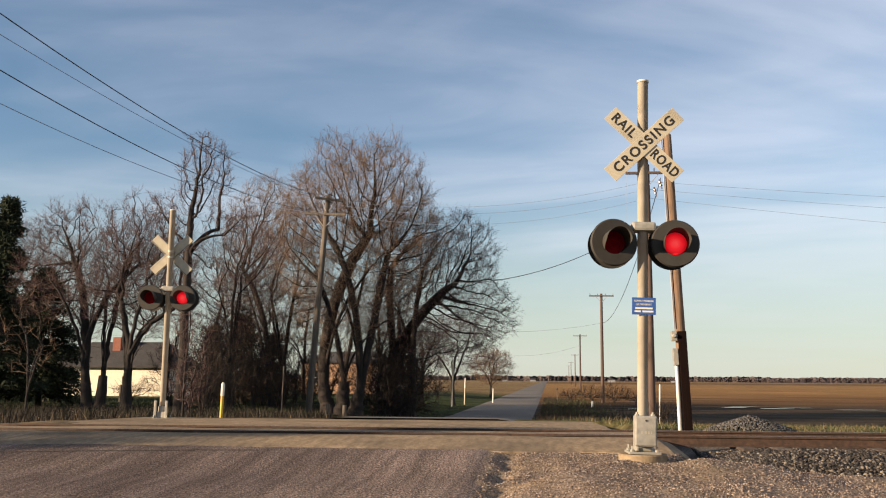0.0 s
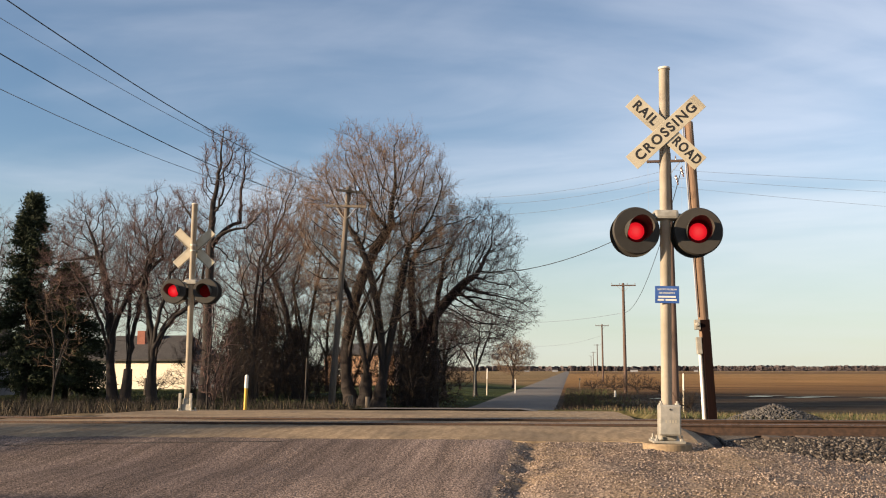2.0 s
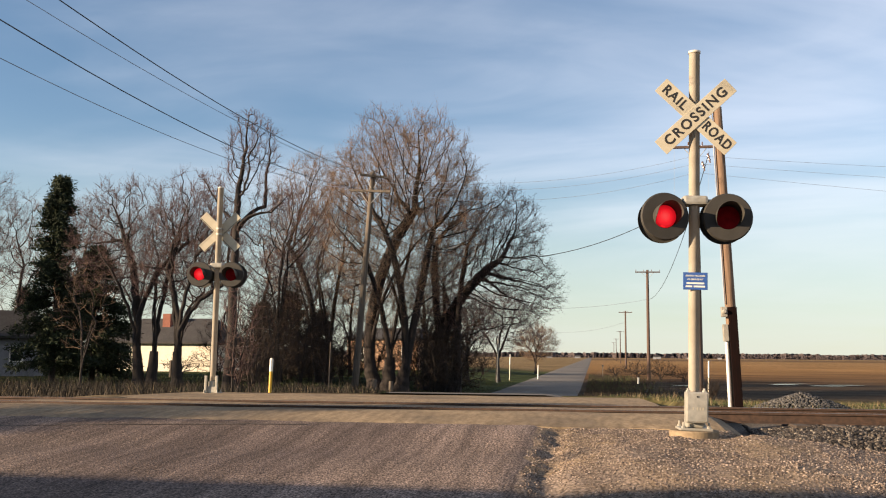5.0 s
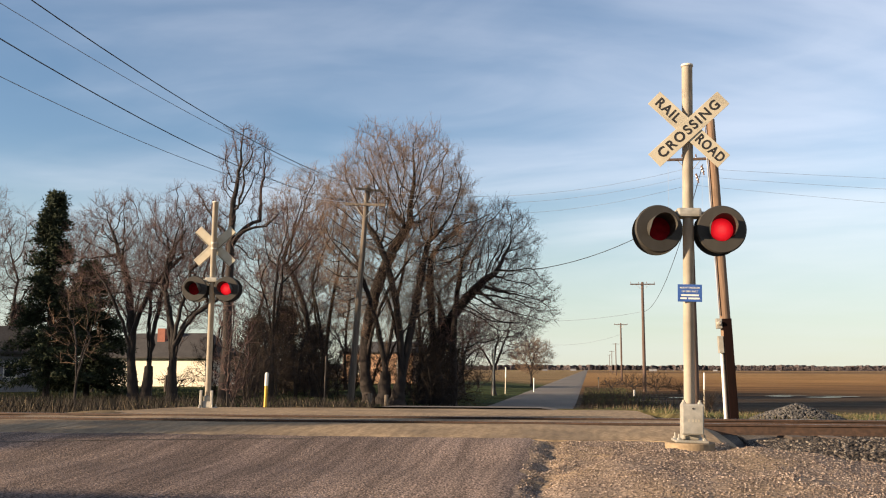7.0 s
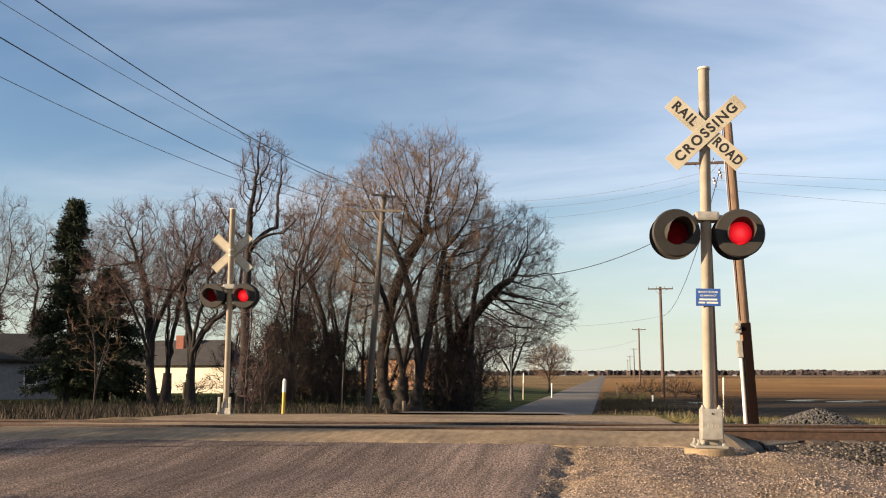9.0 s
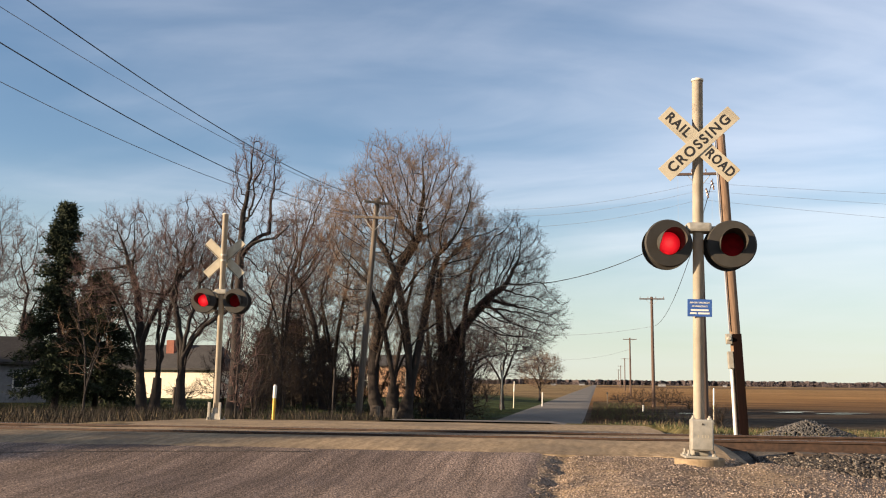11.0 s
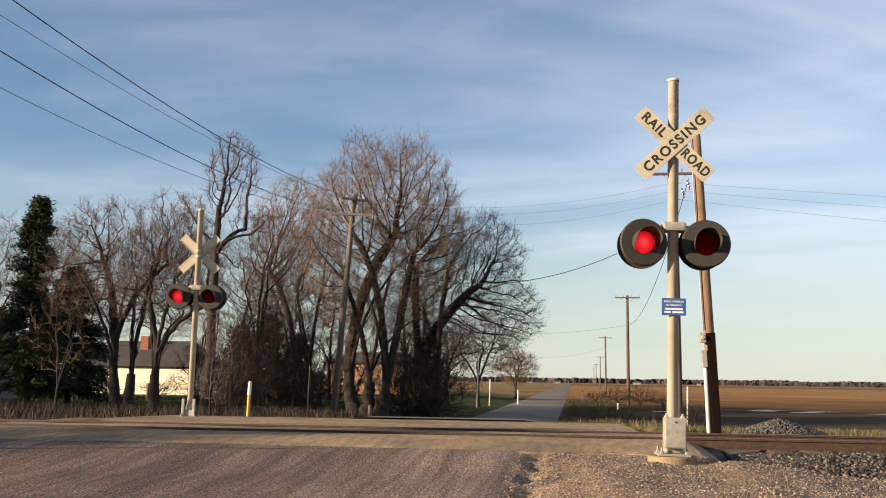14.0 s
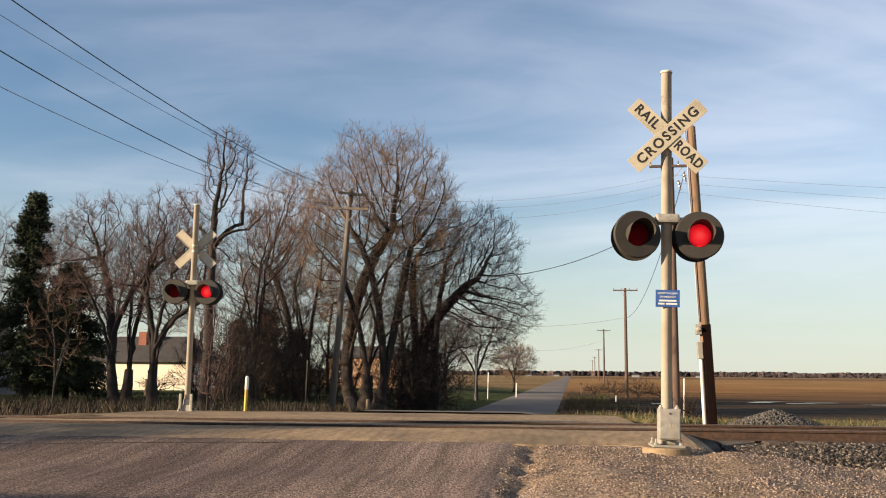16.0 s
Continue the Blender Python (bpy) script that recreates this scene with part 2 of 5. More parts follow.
ROOF = mat("dark_shingles", (0.018, 0.016, 0.016), (0.043, 0.039, 0.037), 8, 0.9, 0.4, big=1)
DARK_GLASS = mat("dark_window_glass", (0.012, 0.014, 0.018), (0.025, 0.028, 0.034), 3, 0.08, 0)
YELLOW = mat("yellow_marker_plastic", (0.434, 0.252, 0.014), (0.525, 0.322, 0.028), 6, 0.5, 0)
RED_BRICK = mat("red_brick", (0.160, 0.056, 0.036), (0.240, 0.088, 0.056), 9, 0.9, 0.2)
WATER = mat("standing_water", (0.05, 0.06, 0.07), (0.09, 0.10, 0.11), 2, 0.06, 0.02, spec=0.8)
LAMP_RED = glow("lit_red_lamp", (1.0, 0.012, 0.020), 0.27)
_n, _l = LAMP_RED.node_tree.nodes, LAMP_RED.node_tree.links
_tc, _len, _rp = _n.new("ShaderNodeTexCoord"), _n.new("ShaderNodeVectorMath"), _n.new("ShaderNodeValToRGB")
_len.operation = "LENGTH"
_l.new(_tc.outputs["Object"], _len.inputs[0])
_mr = _n.new("ShaderNodeMapRange")
_mr.inputs["From Min"].default_value, _mr.inputs["From Max"].default_value = 0.01, 0.15
_l.new(_len.outputs["Value"], _mr.inputs["Value"])
_e = _rp.color_ramp.elements
_e[0].color, _e[1].color = (1.0, 0.085, 0.075, 1), (0.42, 0.004, 0.008, 1)
_m2 = _e.new(0.5)
_m2.color = (0.95, 0.012, 0.022, 1)
_l.new(_mr.outputs[0], _rp.inputs[0])
_l.new(_rp.outputs[0], _n["Principled BSDF"].inputs["Emission Color"])
PLANK_RED = mat("dark_red_plank", (0.004, 0.002, 0.002), (0.012, 0.004, 0.003), 16, 0.9, 0.2, stretch=(3, 3, 0.2), spec=0.08)
SHUTTER = mat("dull_red_reflector", (0.16, 0.004, 0.008), (0.26, 0.007, 0.011), 14, 0.8, 0.1, spec=0.05, tint=(0.10, 0.003, 0.005))


# ---- mesh helpers ----
def part(name, bm, material, parent=None, label="", smooth=False):
    me = bpy.data.meshes.new(name)
    bm.normal_update()
    bm.to_mesh(me)
    bm.free()
    if smooth:
        for p in me.polygons:
            p.use_smooth = True
    me.materials.append(material)
    ob = new(name, me)
    if parent is not None:
        ob.parent = parent
    if label:
        ob["label"] = label
    return ob


def raw(name, verts, faces, material, parent=None, smooth=False):
    me = bpy.data.meshes.new(name)
    me.from_pydata(verts, [], faces)
    if smooth:
        for p in me.polygons:
            p.use_smooth = True
    me.materials.append(material)
    ob = new(name, me)
    if parent is not None:
        ob.parent = parent
    return ob


def thing(name, m, label, category, group="", kind=""):
    ob = new(name)
    ob.empty_display_size = 0.2
    ob.matrix_basis = m
    return tagged(ob, label, category, group, kind)


def box(bm, x0, x1, y0, y1, z0, z1, bevel=0.0, m=None):
    r = bmesh.ops.create_cube(bm, size=1.0)
    vs = r["verts"]
    for v in vs:
        v.co = Vector(((x0 + x1) / 2 + v.co.x * (x1 - x0), (y0 + y1) / 2 + v.co.y * (y1 - y0), (z0 + z1) / 2 + v.co.z * (z1 - z0)))
    if bevel:
        es = list({e for v in vs for e in v.link_edges})
        g = bmesh.ops.bevel(bm, geom=es, offset=bevel, segments=2, affect="EDGES", profile=0.6)
        vs = list({v for f in g["faces"] for v in f.verts} | {v for v in vs if v.is_valid})
    if m is not None:
        bmesh.ops.transform(bm, matrix=m, verts=vs)
    return bm


def tube(bm, a, b, r0, r1=None, n=12, caps=True):
    """A tapered rod from a to b."""
    a, b = Vector(a), Vector(b)
    r1 = r0 if r1 is None else r1
    q = (b - a).to_track_quat("Z", "Y").to_matrix()
    rings = []
    for p, r in ((a, r0), (b, r1)):
        rings.append([bm.verts.new(p + q @ Vector((r * math.cos(2 * math.pi * i / n), r * math.sin(2 * math.pi * i / n), 0))) for i in range(n)])
    for i in range(n):
        bm.faces.new((rings[0][i], rings[0][(i + 1) % n], rings[1][(i + 1) % n], rings[1][i]))
    if caps:
        bm.faces.new(rings[0][::-1])
        bm.faces.new(rings[1])
    return bm


def lathe(bm, profile, n=32, m=None):
    """Turns (radius, height) pairs about z."""
    rings = []
    for r, z in profile:
        rings.append([bm.verts.new((r * math.cos(2 * math.pi * i / n), r * math.sin(2 * math.pi * i / n), z)) for i in range(n)])
    for k in range(len(rings) - 1):
        for i in range(n):
            bm.faces.new((rings[k][i], rings[k][(i + 1) % n], rings[k + 1][(i + 1) % n], rings[k + 1][i]))
    bm.faces.new(rings[0][::-1])
    bm.faces.new(rings[-1])
    if m is not None:
        bmesh.ops.transform(bm, matrix=m, verts=[v for ring in rings for v in ring])
    return bm


def text_part(name, words, size, material, parent, m, width=None, weight=0.010, gap=1.0):
    cu = bpy.data.curves.new(name, "FONT")
    cu.body, cu.size, cu.align_x, cu.align_y, cu.extrude, cu.offset = words, size, "CENTER", "CENTER", 0.0015, size * weight
    cu.space_character = gap
    tmp = bpy.data.objects.new(name, cu)
    scene.collection.objects.link(tmp)
    dg = bpy.context.evaluated_depsgraph_get()
    me = bpy.data.meshes.new_from_object(tmp.evaluated_get(dg))
    bpy.data.objects.remove(tmp)
    bpy.data.curves.remove(cu)
    xs = [v.co.x for v in me.vertices]
    if width:
        k = width / (max(xs) - min(xs))
        for v in me.vertices:
            v.co.x *= k
    me.materials.clear()
    me.materials.append(material)
    ob = new(name, me)
    ob.parent = parent
    ob.matrix_basis = m
    return ob


# ---- the lie of the land ----
TRACK_YAW = radians(2.0)
TRACK_N, TRACK_U = Vector((-math.sin(TRACK_YAW), math.cos(TRACK_YAW), 0)), Vector((math.cos(TRACK_YAW), math.sin(TRACK_YAW), 0))
TRACK_D = 16.9                   # from the camera to the middle of the track
RAIL_Z = 1.20
ROAD_L, ROAD_R = -5.7, -0.75     # edges of the road
CROSS_L, CROSS_R = -10.5, 2.7   # ends of the paved crossing


def lerp(x, pts):
    for (a, u), (b, v) in zip(pts, pts[1:]):
        if x <= b:
            k = min(1, max(0, (x - a) / (b - a)))
            k = k * k * (3 - 2 * k)
            return u + (v - u) * k
    return pts[-1][1]


def across(x, y):
    return TRACK_N.x * x + TRACK_N.y * y - TRACK_D


def along_track(a, s, z=0.0):
    p = TRACK_U * a + TRACK_N * (TRACK_D + s)
    return Vector((p.x, p.y, z))


def road_height(x, y):
    s = across(x, y)
    return lerp(s, ((-30, 0.62), (-9, 0.66), (-5.5, 0.84), (-2.95, 1.045), (-1.4, 1.15), (1.6, 1.195), (6.3, 1.10), (22, 0.25), (40, 0.02), (90, 0.0)))


def side_height(x, y):
    s = across(x, y)
    right = lerp(s, ((-30, 0.55), (-9, 0.74), (-6.4, 0.98), (-4.7, 1.10), (-3.5, 0.88), (-2.9, 0.74), (-2.3, 0.66), (-1.9, 0.66), (1.9, 0.86), (3.0, 0.98), (6, 0.98), (14, 0.50), (30, 0.10), (60, 0.0)))
    b = min(1, max(0, (x - 2.0) / 1.6)) * max(0, 1 - abs(s + 5.0) / 2.6)
    right -= 0.24 * b
    left = lerp(s, ((-30, 0.62), (-9, 0.66), (-5, 0.90), (-2.2, 1.06), (-1.5, 0.95), (1.9, 0.95), (2.6, 1.06), (6.5, 1.06), (12, 0.82), (24, 0.68), (90, 0.50), (200, 0.0)))
    k = min(1, max(0, (x + 6.5) / 6.0))
    return left + (right - left) * k


def land(x, y):
    """Height of the ground."""
    if y > 400 or abs(x) > 250:
        return 0.0
    s = across(x, y)
    wide_l = lerp(s, ((-9, ROAD_L - 2.0), (-2, CROSS_L), (3, CROSS_L), (6.5, -7.5), (14, ROAD_L - 0.3)))
    wide_r = lerp(s, ((-6, ROAD_R + 0.1), (-2.6, 1.9), (-1.6, 2.15), (3.5, 1.9), (7, 1.5), (12, ROAD_R + 0.4)))
    out = max(wide_l - x, x - wide_r, 0)
    soft = lerp(s, ((-9, 2.0), (-5.5, 0.9), (-2.0, 0.45), (2, 0.8), (5, 2.5), (12, 3.5), (26, 9.0)))
    k = min(1, out / soft)
    k = k * k * (3 - 2 * k)
    z = road_height(x, y) * (1 - k) + side_height(x, y) * k
    near = max(0, 1 - abs(y) / 60)
    return z + k * near * 0.06 * (noise.noise(Vector((x * 0.5, y * 0.5, 3))) + 0.5 * noise.noise(Vector((x * 1.7, y * 1.7, 8))))


def steps(pairs):
    out = [pairs[0][0]]
    for (a, d), (b, _) in zip(pairs, pairs[1:]):
        n = max(1, round((b - a) / d))
        out += [a + (b - a) * (i + 1) / n for i in range(n)]
    return out


def sheet(name, xs, ys, height, material, keep=None, smooth=True):
    verts = [(x, y, height(x, y)) for y in ys for x in xs]
    nx = len(xs)
    faces = []
    for j in range(len(ys) - 1):
        for i in range(nx - 1):
            if keep is None or keep((xs[i] + xs[i + 1]) / 2, (ys[j] + ys[j + 1]) / 2):
                faces.append((j * nx + i, j * nx + i + 1, (j + 1) * nx + i + 1, (j + 1) * nx + i))
    return raw(name, verts, faces, material, smooth=smooth)


def ground_material():
    """Fields, lawn and soil by where they lie."""
    m = bpy.data.materials.new("fields_and_lawn")
    m.use_nodes = True
    n, l = m.node_tree.nodes, m.node_tree.links
    b = n["Principled BSDF"]
    b.inputs["Roughness"].default_value, b.inputs["Specular IOR Level"].default_value = 0.95, 0.04
    geo, sep = n.new("ShaderNodeNewGeometry"), n.new("ShaderNodeSeparateXYZ")
    l.new(geo.outputs["Position"], sep.inputs[0])

    def noise_of(scale, detail=5, stretch=(1, 1, 1)):
        mp, t = n.new("ShaderNodeMapping"), n.new("ShaderNodeTexNoise")
        mp.inputs["Scale"].default_value = stretch
        l.new(geo.outputs["Position"], mp.inputs[0])
        t.inputs["Scale"].default_value, t.inputs["Detail"].default_value = scale, detail
        l.new(mp.outputs[0], t.inputs["Vector"])
        return t.outputs[0]

    def calc(op, a, c):
        k = n.new("ShaderNodeMath")
        k.operation = op
        for i, v in enumerate((a, c)):
            if isinstance(v, (int, float)):
                k.inputs[i].default_value = v
            else:
                l.new(v, k.inputs[i])
        return k.outputs[0]

    def ramp(value, stops):
        r = n.new("ShaderNodeValToRGB")
        e = r.color_ramp.elements
        while len(e) < len(stops):
            e.new(0.5)
        for k, (p, c) in zip(e, stops):
            k.position = p
        for k, (p, c) in zip(e, stops):
            k.color = (*c, 1)
        l.new(value, r.inputs[0])
        return r.outputs[0]

    def blend(f, a, c, kind="MIX"):
        k = n.new("ShaderNodeMixRGB")
        k.blend_type = kind
        for i, v in enumerate((f, a, c)):
            if isinstance(v, (int, float)):
                k.inputs[i].default_value = v
            elif isinstance(v, tuple):
                k.inputs[i].default_value = (*v, 1)
            else:
                l.new(v, k.inputs[i])
        return k.outputs[0]

    wob = calc("MULTIPLY", calc("SUBTRACT", noise_of(0.05, 4), 0.5), 26.0)
    dist = calc("MULTIPLY", calc("LOGARITHM", calc("MAXIMUM", calc("ADD", sep.outputs["Y"], wob), 6.0), 10.0), 1 / 3.4)
    lg = lambda d: math.log10(d) / 3.4
    right = ramp(dist, ((lg(8), (0.132, 0.112, 0.066)), (lg(30), (0.112, 0.102, 0.043)), (lg(40), (0.079, 0.079, 0.026)), (lg(47), (0.043, 0.034, 0.024)),
                        (lg(78), (0.050, 0.036, 0.024)), (lg(100), (0.132, 0.076, 0.033)), (lg(170), (0.238, 0.139, 0.056)),
                        (lg(420), (0.264, 0.165, 0.073)), (lg(620), (0.106, 0.069, 0.040)), (lg(1000), (0.238, 0.165, 0.086))))
    # lawn stops from 32 to 120 m are darkened for shade under the trees
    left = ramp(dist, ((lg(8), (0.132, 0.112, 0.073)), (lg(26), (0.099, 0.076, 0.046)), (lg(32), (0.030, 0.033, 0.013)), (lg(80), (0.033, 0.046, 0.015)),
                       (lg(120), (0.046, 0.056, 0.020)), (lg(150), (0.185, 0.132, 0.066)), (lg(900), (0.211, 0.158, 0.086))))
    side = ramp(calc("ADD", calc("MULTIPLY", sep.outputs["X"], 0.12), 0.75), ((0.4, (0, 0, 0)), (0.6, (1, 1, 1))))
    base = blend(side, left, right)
    rows = ramp(noise_of(0.35, 6, (0.10, 1.0, 1)), ((0.36, (0.45, 0.40, 0.36)), (0.64, (1.35, 1.3, 1.25))))
    fine = ramp(noise_of(5.0, 8), ((0.3, (0.55, 0.55, 0.55)), (0.7, (1.3, 1.3, 1.3))))
    base = blend(1.0, blend(1.0, base, rows, "MULTIPLY"), fine, "MULTIPLY")
    l.new(base, b.inputs["Base Color"])
    bp = n.new("ShaderNodeBump")
    bp.inputs["Strength"].default_value, bp.inputs["Distance"].default_value = 0.6, 0.06
    l.new(noise_of(4.0, 8), bp.inputs["Height"])
    l.new(bp.outputs[0], b.inputs["Normal"])
    return m


GX = steps(((-4500, 700), (-300, 40), (-60, 4), (-16, 0.6), (-7, 0.3), (6, 0.5), (20, 4), (60, 40), (300, 700), (4500, 1)))
GY = steps(((-4500, 700), (-200, 30), (-20, 3), (4, 0.5), (12, 0.25), (22, 0.5), (40, 3), (120, 20), (420, 400), (4800, 1)))
def soil(x, y):
    """The ground sheet, let down under the paved crossing."""
    s = across(x, y)
    paved = -2.85 < s < 6.6 and CROSS_L + (0.2 if s < 0.7 else 1.2) < x < CROSS_R - (0.7 if s < 0.7 else 1.15)
    paved = paved or (-2.9 < s < 1.5 and 1.8 < x < 3.2)
    gravelled = -1.5 < x < 9.6 and 3.0 < y < 14.3
    return land(x, y) - (0.30 if paved else 0.28 if gravelled else 0.02)


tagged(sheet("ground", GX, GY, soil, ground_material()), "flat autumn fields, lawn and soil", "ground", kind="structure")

# near road, with the asphalt spreading towards the crossing
def near_left(y):
    return lerp(across(-8, y), ((-14, -8.8), (-6, -8.9), (-1.3, CROSS_L))) + 0.25 * noise.noise(Vector((0, y * 0.8, 0)))


def near_right(y):
    return lerp(across(-1, y), ((-14, -0.35), (-5, -0.72), (-2.4, -0.66))) + 0.10 * noise.noise(Vector((5, y * 1.3, 0))) + 0.05 * noise.noise(Vector((9, y * 5, 0)))


def gravel_relief(x, y):
    """Lumps of the loose gravel, with a worn trough along the asphalt's edge."""
    w = 0.022 * (noise.noise(Vector((x * 2.2, y * 2.2, 1))) + 0.7 * noise.noise(Vector((x * 6, y * 6, 4))))
    return w - 0.085 * max(0, 1 - abs(x - near_right(y) - 0.13 - 0.06 * noise.noise(Vector((8, y * 3, 0)))) / 0.22) * max(0.1, 0.8 + 1.2 * noise.noise(Vector((2, y * 1.6, 0))))


def ribbon(name, ys, left, right, lift, material, n=24, lumps=0.0):
    verts, faces = [], []
    for y in ys:
        for i in range(n + 1):
            x = left(y) + (right(y) - left(y)) * i / n
            e = min(i, n - i)
            yy = min(y, track_y(x, -2.62)) if y < 18 else y
            w = gravel_relief(x, yy) if lumps else 0.0
            verts.append((x, yy, land(x, yy) + (lift + w if e else -0.03)))
    for j in range(len(ys) - 1):
        for i in range(n):
            a = j * (n + 1) + i
            faces.append((a, a + 1, a + n + 2, a + n + 1))
    return raw(name, verts, faces, material, smooth=True)


def track_y(x, s):
    return (TRACK_D + s - TRACK_N.x * x) / TRACK_N.y


tagged(ribbon("road_near", steps(((-40, 2), (4, 0.3), (13.6, 0.2), (14.35, 0.15))), near_left, near_right, 0.03, ASPHALT, 40),
       "chip-sealed grey asphalt road running up to the crossing", "road", kind="structure")
tagged(ribbon("road_far", steps(((23.4, 1), (60, 3), (200, 20), (1200, 100), (1800, 1))), lambda y: ROAD_L, lambda y: ROAD_R, 0.03, FAR_ASPHALT, 10),
       "narrow straight asphalt country road into the distance", "road", kind="structure")

tagged(ribbon("gravel_shoulder_right", steps(((-40, 2), (4, 0.4), (8, 0.09), (13.7, 0.09), (14.5, 0.09))), lambda y: near_right(y) - 0.4, lambda y: 10.5 + 0.6 * noise.noise(Vector((3, y, 0))), 0.012, GRAVEL_SOIL, 120, 0.022),
       "sandy gravel shoulder beside the road", "shoulder", kind="structure")
tagged(ribbon("dirt_shoulder_left", steps(((-40, 2), (4, 0.4), (13.3, 0.25), (13.9, 0.2))), lambda y: -20 + noise.noise(Vector((7, y, 0))), lambda y: near_left(y) + 0.5, 0.008, GRAVEL_SOIL, 44),
       "sandy dirt shoulder beside the road", "shoulder", kind="structure")


def crack(points, width, seed):
    """A thin, uneven dark strip laid just over the asphalt."""
    verts, faces = [], []
    pts = []
    for (x0, y0), (x1, y1) in zip(points, points[1:]):
        n = max(2, int(math.hypot(x1 - x0, y1 - y0) / 0.25))
        pts += [(x0 + (x1 - x0) * i / n, y0 + (y1 - y0) * i / n) for i in range(n)]
    for i, (x, y) in enumerate(pts):
        w = width * (0.6 + 0.8 * abs(noise.noise(Vector((i * 0.7, seed, 0)))))
        d = 0.05 * noise.noise(Vector((i * 0.35, seed, 5)))
        for s in (-1, 1):
            verts.append((x, y + d + s * w, land(x, y + d + s * w) + 0.036))
    for i in range(len(pts) - 1):
        faces.append((2 * i, 2 * i + 2, 2 * i + 3, 2 * i + 1))
    return tagged(raw("road_dark_strip", verts, faces, BALLAST_BED), "thin dark strip across the worn asphalt", "crack", "cracks in the road", kind="structure")


crack(((-9.0, 12.6), (-6.5, 13.1), (-3.9, 13.5)), 0.035, 1)
crack(((-8.3, 15.0), (-7.9, 15.25), (-7.6, 15.3)), 0.05, 3)

# crossing surface: concrete and asphalt strips between and beside the rails
GAUGE = 1.435


def crossing_strip(name, s0, s1, a0, a1, top, material, droop=0.0, label="", rough_edge=False):
    """A slab along the track from s0 to s1, with rounded ends."""
    na, ns = 60, 8
    verts, faces = [], []
    for i in range(na + 1):
        a = a0 + (a1 - a0) * i / na
        for j in range(ns + 1):
            edge = 0.30 * noise.noise(Vector((a * 0.7, 4, 0))) + 0.12 * noise.noise(Vector((a * 2.6, 9, 0))) if rough_edge else 0.0
            s = s0 + edge * (1 - j / ns) + (s1 - s0) * j / ns
            end = min(a - a0, a1 - a)
            round_end = 0.34 * max(0, 1 - end / 0.40) ** 2
            if j in (0, ns):
                round_end += 0.012
            wave = 0.012 * noise.noise(Vector((a * 0.6, s, 2)))
            f = (j / ns) if droop >= 0 else 1 - j / ns
            verts.append(tuple(along_track(a, s, top - round_end - abs(droop) * f * f + wave)))
    for i in range(na):
        for j in range(ns):
            k = i * (ns + 1) + j
            faces.append((k, k + ns + 1, k + ns + 2, k + 1))
    nv = len(verts)
    verts += [(x, y, z - 0.5) for x, y, z in verts[:]]
    rim = [i * (ns + 1) for i in range(na + 1)] + [na * (ns + 1) + j for j in range(1, ns + 1)] + [i * (ns + 1) + ns for i in range(na - 1, -1, -1)] + [j for j in range(ns - 1, 0, -1)]
    for p, q in zip(rim, rim[1:] + rim[:1]):
        faces.append((p, q, q + nv, p + nv))
    return tagged(raw(name, verts, faces, material, smooth=False), label, "crossing", kind="structure")


crossing_strip("crossing_near", -2.95, -GAUGE / 2 - 0.085, CROSS_L, CROSS_R, RAIL_Z - 0.028, CONCRETE, droop=-0.095, label="sandy worn concrete apron beside the near rail", rough_edge=True)
crossing_strip("crossing_middle", -GAUGE / 2 + 0.085, GAUGE / 2 - 0.085, CROSS_L, CROSS_R - 0.1, RAIL_Z - 0.030, CONCRETE, label="worn concrete panels between the rails")
crossing_strip("crossing_far", GAUGE / 2 + 0.085, 6.8, CROSS_L + 1.0, CROSS_R - 0.5, RAIL_Z - 0.022, CONCRETE, droop=0.09, label="sandy worn apron beyond the far rail")


# ---- railway track ----
def rail(s):
    prof = ((-0.07, -0.178), (0.07, -0.178), (0.07, -0.165), (0.012, -0.14), (0.010, -0.045), (0.036, -0.036), (0.036, -0.006), (0.028, 0.0),
            (-0.028, 0.0), (-0.036, -0.006), (-0.036, -0.036), (-0.010, -0.045), (-0.012, -0.14), (-0.07, -0.165))
    n = len(prof)
    verts, faces = [], []
    cuts = [-90, -30, -11, -5, 0, 2.3, 5, 10, 20, 50, 90]
    for a in cuts:
        for u, z in prof:
            verts.append(tuple(along_track(a, s + u, RAIL_Z + z)))
    for k in range(len(cuts) - 1):
        for i in range(n):
            faces.append((k * n + i, k * n + (i + 1) % n, (k + 1) * n + (i + 1) % n, (k + 1) * n + i))
    ob = raw("rail", verts, faces, RUST)
    ob.data.materials.append(RAIL_TOP)
    for p in ob.data.polygons:
        if p.index % n == 7:
            p.material_index = 1
    return tagged(ob, "rusty steel rail with a worn bright head", "rail", "rails of the track")


for s in (-GAUGE / 2 - 0.036, GAUGE / 2 + 0.036):
    rail(s)

bm = bmesh.new()
box(bm, -0.115, 0.115, -1.3, 1.3, -0.18, 0.0, 0.015)
tie_mesh = bpy.data.meshes.new("railway_tie")
bm.to_mesh(tie_mesh)
bm.free()
tie_mesh.materials.append(TIE)
tie_rng = random.Random(4)
for i in range(90):
    a = CROSS_R + 1.05 + i * 0.52 if i < 52 else CROSS_L - 0.4 - (i - 52) * 0.52
    ob = new("railway_tie", tie_mesh)
    p = along_track(a, tie_rng.uniform(-0.05, 0.05), RAIL_Z - 0.18)
    ob.matrix_basis = pose(p.x, p.y, p.z, tie_rng.uniform(-1, 1), 0, math.degrees(TRACK_YAW) + tie_rng.uniform(-1.5, 1.5))
    tagged(ob, "dark creosoted wooden railway tie under the rails", "railway tie", "ties of the track")


